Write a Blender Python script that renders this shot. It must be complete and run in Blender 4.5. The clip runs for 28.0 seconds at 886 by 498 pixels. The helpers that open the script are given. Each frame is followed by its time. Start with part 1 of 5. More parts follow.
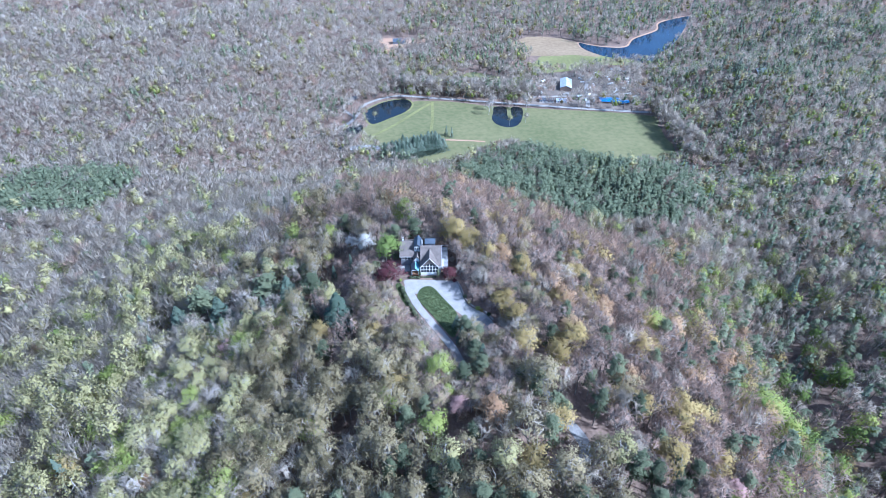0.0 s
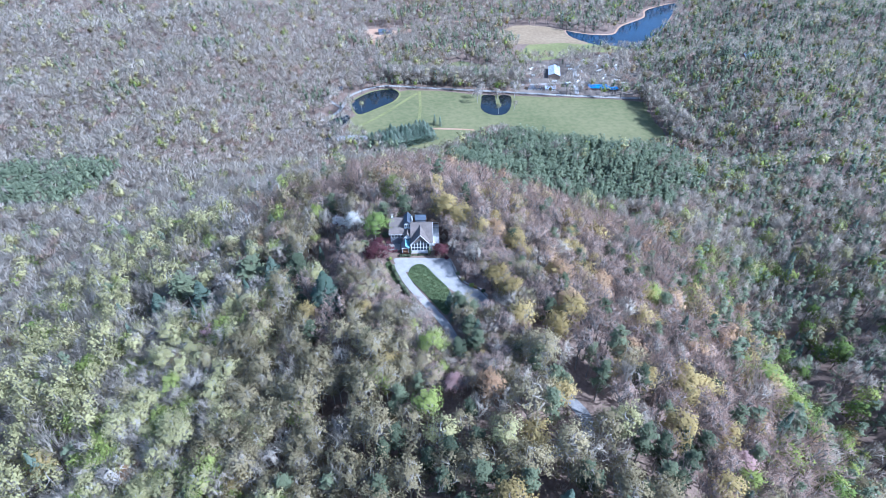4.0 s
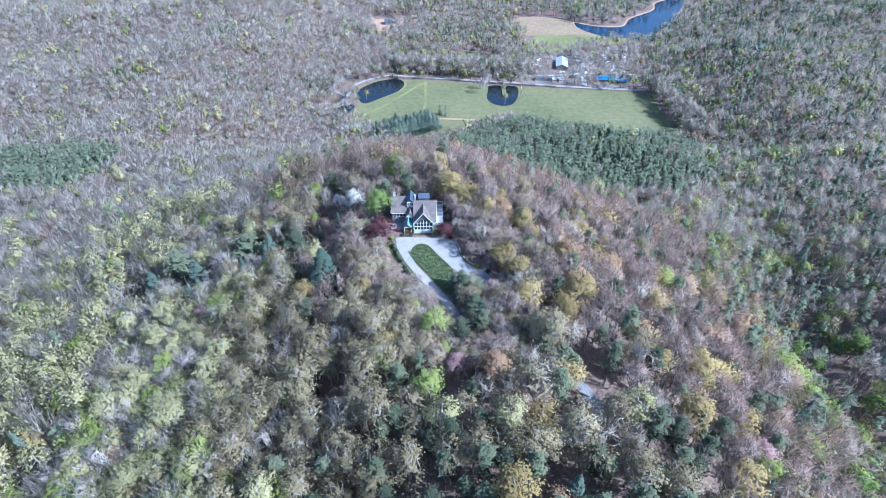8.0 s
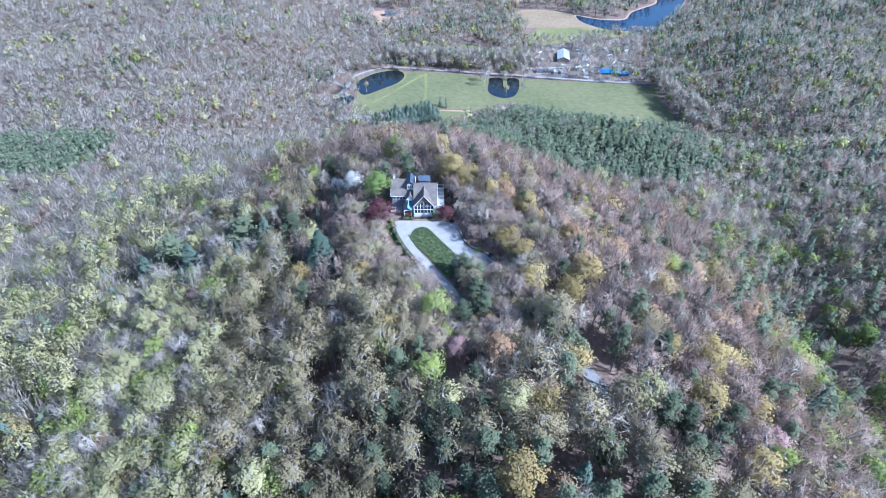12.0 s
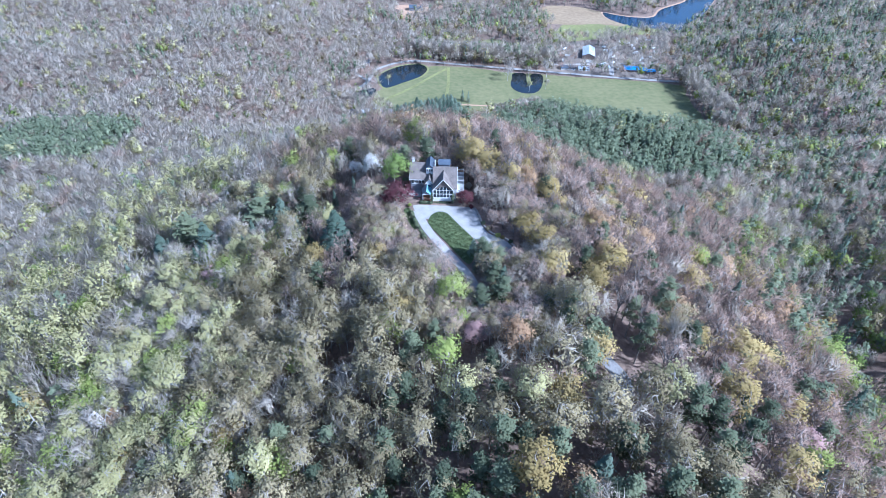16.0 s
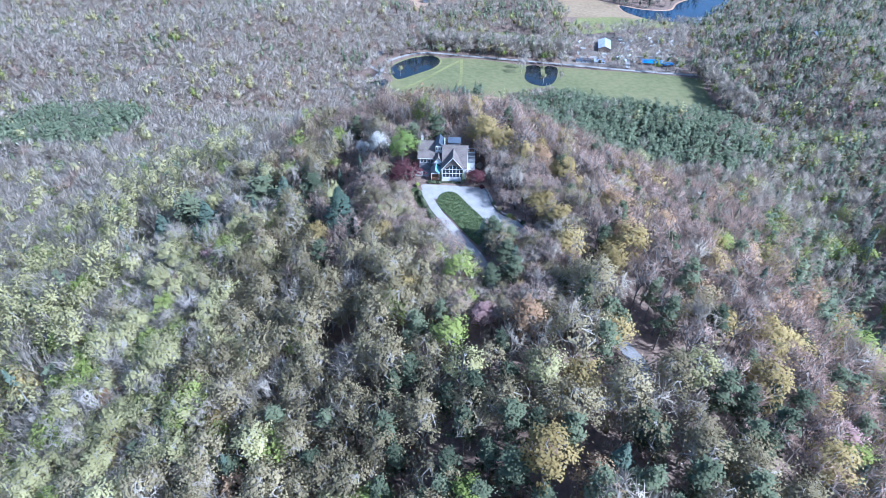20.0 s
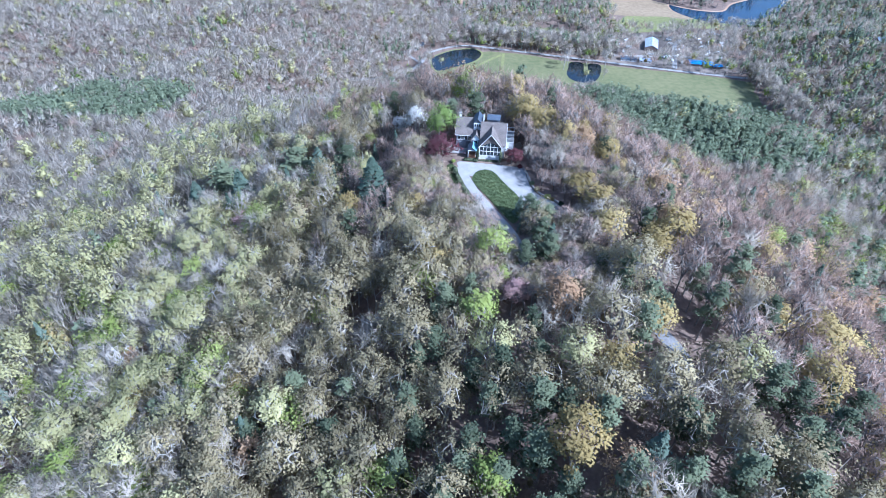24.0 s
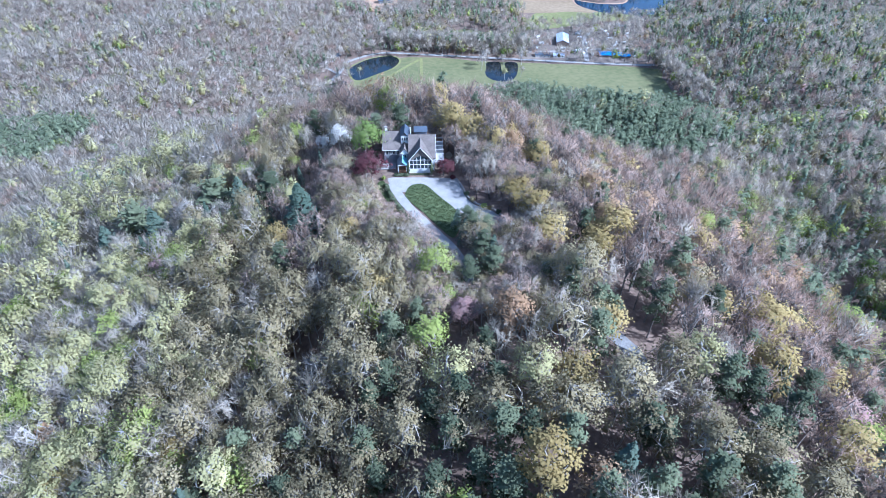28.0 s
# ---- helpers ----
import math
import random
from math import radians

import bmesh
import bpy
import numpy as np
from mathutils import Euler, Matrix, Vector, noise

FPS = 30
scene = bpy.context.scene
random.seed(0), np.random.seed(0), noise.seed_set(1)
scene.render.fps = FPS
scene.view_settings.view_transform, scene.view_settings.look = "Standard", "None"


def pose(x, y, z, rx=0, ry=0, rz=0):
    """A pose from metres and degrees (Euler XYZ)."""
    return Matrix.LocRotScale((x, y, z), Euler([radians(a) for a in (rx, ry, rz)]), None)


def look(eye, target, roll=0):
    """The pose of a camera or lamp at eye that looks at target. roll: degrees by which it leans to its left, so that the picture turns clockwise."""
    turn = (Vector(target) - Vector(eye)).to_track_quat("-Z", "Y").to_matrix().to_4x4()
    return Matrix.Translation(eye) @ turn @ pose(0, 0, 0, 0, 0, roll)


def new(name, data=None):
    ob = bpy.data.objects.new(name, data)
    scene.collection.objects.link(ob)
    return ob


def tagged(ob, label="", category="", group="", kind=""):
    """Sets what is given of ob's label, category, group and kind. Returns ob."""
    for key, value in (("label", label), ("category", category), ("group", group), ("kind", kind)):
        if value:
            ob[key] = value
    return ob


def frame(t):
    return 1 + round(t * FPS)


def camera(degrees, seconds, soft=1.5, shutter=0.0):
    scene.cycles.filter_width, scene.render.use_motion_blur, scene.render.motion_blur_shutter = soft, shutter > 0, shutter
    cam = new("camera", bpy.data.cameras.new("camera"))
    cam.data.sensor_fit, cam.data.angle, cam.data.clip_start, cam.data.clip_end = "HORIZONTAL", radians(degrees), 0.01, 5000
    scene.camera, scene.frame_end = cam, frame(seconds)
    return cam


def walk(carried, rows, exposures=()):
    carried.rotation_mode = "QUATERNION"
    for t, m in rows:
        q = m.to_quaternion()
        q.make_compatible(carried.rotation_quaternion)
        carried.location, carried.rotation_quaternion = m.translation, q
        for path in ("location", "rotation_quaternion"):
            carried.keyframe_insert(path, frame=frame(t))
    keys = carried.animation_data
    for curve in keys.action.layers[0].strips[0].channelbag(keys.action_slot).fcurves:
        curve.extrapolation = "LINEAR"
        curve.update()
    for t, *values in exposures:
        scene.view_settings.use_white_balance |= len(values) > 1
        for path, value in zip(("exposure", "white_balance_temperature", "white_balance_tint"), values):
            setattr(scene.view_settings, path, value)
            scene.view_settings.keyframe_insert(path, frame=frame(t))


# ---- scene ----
cam = camera(79.47, 28.0, soft=0.8)
# seconds, eye in metres, yaw to the left, tilt down, roll to the right, in degrees
PATH = (
    (0, 5.14, -154.53, 136.71, 0.000, 39.052, 0.191),
    (0.5, 5.21, -154.50, 135.42, 0.023, 39.089, 0.213),
    (1, 5.26, -154.52, 134.03, 0.170, 39.170, 0.056),
    (1.5, 5.18, -154.31, 132.68, 0.233, 39.246, 0.049),
    (2, 5.04, -153.81, 131.50, 0.011, 39.231, 0.106),
    (2.5, 5.00, -153.30, 130.28, -0.157, 39.304, 0.107),
    (3, 4.97, -153.02, 128.96, -0.291, 39.355, 0.288),
    (3.5, 4.91, -152.97, 127.55, -0.682, 39.441, 0.426),
    (4, 4.76, -152.98, 126.18, -1.315, 39.491, 0.524),
    (4.5, 4.65, -153.07, 124.90, -1.376, 39.614, 0.580),
    (6.5, 4.44, -152.17, 120.16, -1.855, 39.739, 0.525),
    (7, 4.48, -151.98, 118.99, -1.385, 39.832, 0.499),
    (7.5, 4.64, -151.59, 117.95, -0.949, 39.856, 0.426),
    (8, 4.89, -151.00, 116.97, -0.752, 39.903, 0.173),
    (8.5, 5.09, -150.85, 115.91, -0.433, 40.015, 0.133),
    (9, 5.26, -150.83, 114.83, -0.000, 40.056, -0.006),
    (9.5, 5.32, -150.76, 113.74, 0.411, 40.092, -0.019),
    (10, 5.35, -150.39, 112.64, 0.677, 40.158, -0.201),
    (10.5, 5.19, -149.97, 111.63, 0.860, 40.220, -0.259),
    (11, 4.96, -149.74, 110.94, 1.483, 40.276, -0.431),
    (11.5, 4.54, -149.66, 110.56, 3.156, 40.345, -0.532),
    (12, 4.29, -149.51, 110.20, -0.883, 40.290, -0.236),
    (12.5, 4.13, -149.55, 109.84, -3.238, 40.391, 0.089),
    (13, 4.00, -149.51, 109.24, -0.450, 40.341, -0.247),
    (13.5, 4.04, -149.36, 108.42, 0.667, 40.363, -0.427),
    (15.5, 4.00, -148.70, 104.72, 1.595, 40.470, -0.268),
    (16, 4.18, -148.60, 103.77, 1.619, 40.439, -0.223),
    (16.5, 4.39, -148.40, 102.81, 1.578, 40.434, -0.242),
    (17, 4.47, -148.17, 101.83, 1.620, 40.443, -0.138),
    (17.5, 4.39, -147.63, 100.73, 1.773, 40.429, -0.043),
    (18, 4.40, -147.01, 99.62, 1.996, 40.510, -0.014),
    (18.5, 4.67, -146.56, 98.58, 2.231, 40.555, -0.054),
    (19, 4.90, -146.41, 97.50, 2.341, 40.616, -0.003),
    (19.5, 4.95, -146.33, 96.31, 2.391, 40.679, 0.005),
    (20, 4.95, -146.06, 95.04, 3.184, 40.696, 0.016),
    (20.5, 4.95, -145.74, 93.72, 3.838, 40.734, -0.125),
    (21, 4.97, -145.68, 92.46, 3.219, 40.821, -0.050),
    (21.5, 4.93, -145.62, 91.20, 3.035, 40.886, -0.008),
    (22, 4.84, -145.56, 89.88, 4.664, 40.862, -0.057),
    (22.5, 4.73, -145.62, 88.80, 6.977, 40.929, -0.370),
    (24.5, 4.40, -146.35, 86.99, 7.820, 40.835, -0.461),
    (25, 4.37, -146.27, 86.84, 9.424, 40.805, -0.660),
    (25.5, 4.32, -145.81, 86.80, 10.754, 40.783, -0.762),
    (26, 4.20, -145.04, 86.77, 9.394, 40.695, -0.578),
    (26.5, 4.11, -144.11, 86.71, 4.726, 40.684, -0.109),
    (27, 3.98, -142.97, 86.67, -0.614, 40.620, 0.521),
    (27.5, 3.81, -141.37, 86.62, -1.091, 40.535, 0.455),
    (28, 3.76, -139.46, 86.56, -1.131, 40.410, 0.465),
)


def gaze(x, y, z, yaw, tilt, roll):
    a, b = radians(yaw), radians(tilt)
    way = Vector((-math.sin(a) * math.cos(b), math.cos(a) * math.cos(b), -math.sin(b)))
    return look((x, y, z), Vector((x, y, z)) + 10 * way, -roll)


EXPOSURES = ((0.0, 1.0, 4540, 13), (28.0, 1.02, 4540, 13))
walk(cam, [(t, gaze(*row)) for t, *row in PATH], EXPOSURES)

# ---------------------------------------------------------------- light
SUN_EL, SUN_AZ = radians(40), radians(112)      # azimuth clockwise from +y
world = bpy.data.worlds.new("sky")
scene.world = world
world.use_nodes = True
sky = world.node_tree.nodes.new("ShaderNodeTexSky")
sky.sky_type, sky.sun_disc = "NISHITA", False
sky.sun_elevation, sky.sun_rotation = SUN_EL, SUN_AZ
sky.air_density, sky.dust_density = 1.3, 1.5
world.node_tree.links.new(sky.outputs[0], world.node_tree.nodes["Background"].inputs[0])
world.node_tree.nodes["Background"].inputs[1].default_value = 0.098
sun = new("sun", bpy.data.lights.new("sun", "SUN"))
sun.data.energy, sun.data.angle, sun.data.color = 5.0, radians(0.6), (1.0, 0.95, 0.87)
sun.matrix_world = look((math.sin(SUN_AZ) * math.cos(SUN_EL) * 100, math.cos(SUN_AZ) * math.cos(SUN_EL) * 100, math.sin(SUN_EL) * 100), (0, 0, 0))


# ---------------------------------------------------------------- materials
def material(name, dark, light, scale=1.0, rough=0.85, fine=8.0, bump=0.0, metal=0.0, mid=0.5, spec=0.3):
    """Two colours mixed by broad and fine noise in metres, with a little relief."""
    m = bpy.data.materials.new(name)
    m.use_nodes = True
    n, l = m.node_tree.nodes, m.node_tree.links
    b = n["Principled BSDF"]
    g = n.new("ShaderNodeNewGeometry")
    a, c = n.new("ShaderNodeTexNoise"), n.new("ShaderNodeTexNoise")
    a.inputs["Scale"].default_value, c.inputs["Scale"].default_value = scale, scale * fine
    a.inputs["Detail"].default_value, c.inputs["Detail"].default_value = 3, 2
    l.new(g.outputs["Position"], a.inputs["Vector"])
    l.new(g.outputs["Position"], c.inputs["Vector"])
    s = n.new("ShaderNodeMath")
    s.operation = "ADD"
    l.new(a.outputs["Fac"], s.inputs[0])
    l.new(c.outputs["Fac"], s.inputs[1])
    r = n.new("ShaderNodeMapRange")
    r.inputs[1].default_value, r.inputs[2].default_value = 2 * mid - 0.35, 2 * mid + 0.35
    l.new(s.outputs[0], r.inputs[0])
    x = n.new("ShaderNodeMix")
    x.data_type = "RGBA"
    x.inputs[6].default_value, x.inputs[7].default_value = (*dark, 1), (*light, 1)
    l.new(r.outputs[0], x.inputs[0])
    l.new(x.outputs[2], b.inputs["Base Color"])
    b.inputs["Roughness"].default_value, b.inputs["Metallic"].default_value = rough, metal
    b.inputs["Specular IOR Level"].default_value = spec
    if bump:
        p = n.new("ShaderNodeBump")
        p.inputs["Strength"].default_value = bump
        l.new(s.outputs[0], p.inputs["Height"])
        l.new(p.outputs[0], b.inputs["Normal"])
    return m


def foliage(name, dark, light, shared, thin=0.22):
    """Leaves or twigs: the tint runs from tree to tree; shared: woods in one mesh carry it as an attribute."""
    m = bpy.data.materials.new(name)
    m.use_nodes = True
    n, l = m.node_tree.nodes, m.node_tree.links
    n.remove(n["Principled BSDF"])
    if shared:
        t = n.new("ShaderNodeAttribute")
        t.attribute_name = "tint"
        pick = t.outputs["Fac"]
    else:
        t = n.new("ShaderNodeObjectInfo")
        pick = t.outputs["Random"]
    isle = n.new("ShaderNodeNewGeometry")
    add = n.new("ShaderNodeMath")
    add.operation, add.inputs[1].default_value = "MULTIPLY_ADD", 0.10 if shared else 0.26
    l.new(isle.outputs["Random Per Island"], add.inputs[0])
    l.new(pick, add.inputs[2])
    sub = n.new("ShaderNodeMath")
    sub.operation, sub.inputs[1].default_value = "SUBTRACT", 0.05 if shared else 0.13
    sub.use_clamp = True
    l.new(add.outputs[0], sub.inputs[0])
    pick = sub.outputs[0]
    if shared:      # twig and leaf texture about a metre wide
        no, ad = n.new("ShaderNodeTexNoise"), n.new("ShaderNodeMath")
        no.inputs["Scale"].default_value, no.inputs["Detail"].default_value = 0.9, 3
        l.new(isle.outputs["Position"], no.inputs["Vector"])
        ad.operation, ad.inputs[1].default_value, ad.use_clamp = "MULTIPLY_ADD", 0.6, True
        ma = n.new("ShaderNodeMath")
        ma.operation, ma.inputs[1].default_value = "SUBTRACT", 0.3
        l.new(pick, ma.inputs[0])
        l.new(no.outputs["Fac"], ad.inputs[0])
        l.new(ma.outputs[0], ad.inputs[2])
        pick = ad.outputs[0]
    x = n.new("ShaderNodeMix")
    x.data_type = "RGBA"
    x.inputs[6].default_value, x.inputs[7].default_value = (*dark, 1), (*light, 1)
    l.new(pick, x.inputs[0])
    d, tr, mx = n.new("ShaderNodeBsdfDiffuse"), n.new("ShaderNodeBsdfTranslucent"), n.new("ShaderNodeMixShader")
    mx.inputs[0].default_value = thin
    l.new(x.outputs[2], d.inputs[0])
    l.new(x.outputs[2], tr.inputs[0])
    l.new(d.outputs[0], mx.inputs[1])
    l.new(tr.outputs[0], mx.inputs[2])
    l.new(mx.outputs[0], n["Material Output"].inputs[0])
    return m


LEAF_TINTS = {      # darkest and lightest leaf or twig of each kind
    "oak": ((0.165, 0.138, 0.077), (0.365, 0.305, 0.172)),
    "bare": ((0.355, 0.308, 0.245), (0.53, 0.465, 0.38)),
    "rosy": ((0.345, 0.242, 0.187), (0.515, 0.378, 0.30)),
    "lime": ((0.20, 0.235, 0.06), (0.34, 0.37, 0.11)),
    "birch": ((0.31, 0.288, 0.135), (0.475, 0.435, 0.212)),
    "gold": ((0.285, 0.215, 0.085), (0.435, 0.338, 0.145)),
    "pine": ((0.075, 0.09, 0.055), (0.185, 0.205, 0.12)),
    "spruce": ((0.10, 0.135, 0.10), (0.22, 0.265, 0.20)),
    "rust": ((0.30, 0.19, 0.11), (0.45, 0.31, 0.18)),
    "pink": ((0.33, 0.20, 0.18), (0.44, 0.29, 0.26)),
    "burgundy": ((0.085, 0.035, 0.04), (0.15, 0.06, 0.065)),
    "white": ((0.56, 0.54, 0.49), (0.76, 0.74, 0.69)),
    # pale twigs; in the far west this kind also carries haze in its tint
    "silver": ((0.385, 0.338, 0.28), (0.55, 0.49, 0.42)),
    "green": ((0.115, 0.16, 0.042), (0.22, 0.275, 0.08)),
}
TWIGGY = ("bare", "rosy", "silver")
LEAF = {k: foliage(k + "_leaves", *c, False, 0.22 if k in TWIGGY else 0.16) for k, c in LEAF_TINTS.items()}
HAZE_PINE = ((0.12, 0.145, 0.09), (0.26, 0.29, 0.18))       # woods pines tinted lighter than near ones: haze put into the colour
WOOD_LEAF = {k: foliage(k + "_woods", *(c if k != "pine" else HAZE_PINE), True, 0.42 if k in TWIGGY else 0.25) for k, c in LEAF_TINTS.items()}
M_BARK = material("grey bark", (0.10, 0.085, 0.075), (0.30, 0.27, 0.24), 1.5, 0.9)
M_PALEBARK = material("pale bark", (0.26, 0.245, 0.225), (0.46, 0.435, 0.405), 1.5, 0.9)
M_OAKBARK = material("tan grey bark", (0.235, 0.21, 0.175), (0.44, 0.40, 0.34), 1.5, 0.9)
M_LITTER = material("leaf litter", (0.115, 0.084, 0.065), (0.265, 0.187, 0.142), 0.12, 0.95, 9.0, 0.5)
M_GRASS = material("meadow grass", (0.115, 0.125, 0.05), (0.20, 0.185, 0.085), 0.012, 0.9, 14.0, 0.2)
M_LAWN = material("lawn", (0.065, 0.09, 0.035), (0.13, 0.155, 0.065), 0.25, 0.9, 9.0, 0.5)
M_MARSH = material("marsh grass", (0.13, 0.13, 0.05), (0.25, 0.245, 0.09), 0.03, 0.9, 9.0)
M_MUD = material("dry lake mud", (0.21, 0.15, 0.087), (0.33, 0.247, 0.148), 0.02, 0.9, 9.0)
M_EARTH = material("trodden earth", (0.12, 0.098, 0.08), (0.25, 0.205, 0.165), 0.04, 0.9, 9.0)
M_CLAY = material("red clay bank", (0.30, 0.17, 0.10), (0.48, 0.33, 0.22), 0.05, 0.9, 9.0)
M_GRAVEL = material("pale gravel", (0.26, 0.245, 0.225), (0.37, 0.355, 0.335), 0.5, 0.9, 12.0, 0.3)
M_ASPHALT = material("worn asphalt", (0.16, 0.155, 0.15), (0.30, 0.29, 0.28), 0.2, 0.9, 12.0)
M_WATER = material("dark pond water", (0.008, 0.012, 0.016), (0.014, 0.020, 0.024), 0.05, 0.06, 6.0, 0.03, spec=0.5)
M_LAKE = material("deep blue lake water", (0.008, 0.02, 0.045), (0.015, 0.04, 0.08), 0.01, 0.12, 6.0, 0.05, spec=0.5)
M_SHINGLE = material("brown shingles", (0.11, 0.092, 0.082), (0.20, 0.17, 0.15), 0.6, 0.85, 8.0, 0.4)
M_SIDING = material("blue grey siding", (0.13, 0.14, 0.16), (0.21, 0.22, 0.25), 0.5, 0.7, 8.0)
M_WHITE = material("white paint", (0.66, 0.66, 0.65), (0.80, 0.80, 0.79), 0.5, 0.5, 8.0)
M_STONE = material("stone", (0.22, 0.20, 0.18), (0.42, 0.39, 0.35), 0.9, 0.9, 6.0, 0.5)
M_GLASS = material("window glass", (0.02, 0.03, 0.04), (0.035, 0.05, 0.06), 0.5, 0.04, 4.0, spec=0.6)
M_METAL = material("blue grey metal roof", (0.06, 0.075, 0.10), (0.105, 0.13, 0.165), 0.4, 0.6, 6.0, metal=0.15)
M_TEAL = material("pale teal metal roof", (0.16, 0.33, 0.42), (0.26, 0.46, 0.56), 0.4, 0.4, 6.0, metal=0.2)
M_TIN = material("bright tin roof", (0.46, 0.50, 0.58), (0.66, 0.69, 0.74), 0.1, 0.4, 10.0, metal=0.3)
M_TARP = material("blue tarpaulin", (0.03, 0.16, 0.42), (0.06, 0.26, 0.58), 0.2, 0.5, 6.0)
M_TIMBER = material("weathered timber", (0.13, 0.10, 0.08), (0.27, 0.21, 0.17), 0.8, 0.85, 8.0)
# white boards made greyer: the trees' mottled shade put into the colour
M_DECK = material("white decking greyed for shade", (0.36, 0.36, 0.36), (0.56, 0.56, 0.55), 0.8, 0.7, 8.0)
# orange base colour that stands for the warm light inside the porch
M_PORCH_ORANGE = material("porch floor in orange light", (0.36, 0.17, 0.09), (0.52, 0.27, 0.15), 0.8, 0.85, 8.0)


# ---------------------------------------------------------------- mesh helpers
def mesh(name, verts, tris, mats, slot=None, tint=None, smooth=False, normals=None):
    """A mesh from arrays of points and triangles."""
    verts, tris = np.asarray(verts, np.float32), np.asarray(tris, np.int32)
    me = bpy.data.meshes.new(name)
    me.vertices.add(len(verts))
    me.vertices.foreach_set("co", verts.ravel())
    me.loops.add(tris.size)
    me.loops.foreach_set("vertex_index", tris.ravel())
    me.polygons.add(len(tris))
    me.polygons.foreach_set("loop_start", np.arange(0, tris.size, 3, dtype=np.int32))
    for m in mats:
        me.materials.append(m)
    if slot is not None:
        me.polygons.foreach_set("material_index", np.asarray(slot, np.int32))
    if smooth:
        me.polygons.foreach_set("use_smooth", np.ones(len(tris), bool))
    if tint is not None:
        me.attributes.new("tint", "FLOAT", "POINT").data.foreach_set("value", np.asarray(tint, np.float32))
    if normals is not None:
        me.attributes.new("custom_normal", "FLOAT_VECTOR", "POINT").data.foreach_set("vector", np.asarray(normals, np.float32).ravel())
    me.update(calc_edges=True)
    return me


def part(name, bm, mat, parent, label=""):
    me = bpy.data.meshes.new(name)
    bm.normal_update()
    bm.to_mesh(me)
    bm.free()
    me.materials.append(mat)
    ob = new(name, me)
    ob.parent = parent
    return tagged(ob, label)


def block(x0, x1, y0, y1, z0, z1, bm=None):
    bm = bm or bmesh.new()
    m = Matrix.Translation(((x0 + x1) / 2, (y0 + y1) / 2, (z0 + z1) / 2)) @ Matrix.Diagonal((abs(x1 - x0), abs(y1 - y0), abs(z1 - z0), 1))
    bmesh.ops.create_cube(bm, size=1, matrix=m)
    return bm


def slab(points, down, bm=None):
    """A flat polygon with thickness: the points of its top, and how far its underside lies below."""
    bm = bm or bmesh.new()
    top = [bm.verts.new(p) for p in points]
    low = [bm.verts.new(Vector(p) - Vector((0, 0, down))) for p in points]
    bm.faces.new(top)
    bm.faces.new(low[::-1])
    for i in range(len(top)):
        j = (i + 1) % len(top)
        bm.faces.new((top[i], low[i], low[j], top[j]))
    bmesh.ops.recalc_face_normals(bm, faces=bm.faces)
    return bm


def prism(outline, offset, bm=None):
    """A polygon pushed along offset, for gable walls."""
    bm = bm or bmesh.new()
    a = [bm.verts.new(p) for p in outline]
    b = [bm.verts.new(Vector(p) + Vector(offset)) for p in outline]
    bm.faces.new(a)
    bm.faces.new(b[::-1])
    for i in range(len(a)):
        j = (i + 1) % len(a)
        bm.faces.new((a[i], b[i], b[j], a[j]))
    bmesh.ops.recalc_face_normals(bm, faces=bm.faces)
    return bm


# ---------------------------------------------------------------- the lie of the land
def ease(v, a, b):
    k = np.clip((np.asarray(v, float) - a) / (b - a), 0, 1)
    return k * k * (3 - 2 * k)


def waves(x, y, size, seed):
    """Smooth rolling noise, about -1 to 1, from a few crossing waves."""
    rng = np.random.RandomState(seed)
    out = 0.0
    for _ in range(7):
        a, k, p = rng.uniform(0, 6.28), rng.uniform(0.6, 1.7) * 6.28 / size, rng.uniform(0, 6.28)
        out = out + np.sin((x * np.cos(a) + y * np.sin(a)) * k + p + 1.3 * np.sin((x * np.sin(a) - y * np.cos(a)) * k * 0.6 + p * 2))
    return out / 4.0


VALLEY = -189.0
RIDGE = ((0, 12), (6, -12), (17, -32), (38, -75), (62, -135), (90, -260))
DROP_AT = (0, 15, 25, 40, 55, 80, 120, 160, 220, 300, 450, 600, 1500)
DROP = (0, 0, -2.6, -11, -19, -30.5, -47, -63, -87, -104, -121, -137, -150)


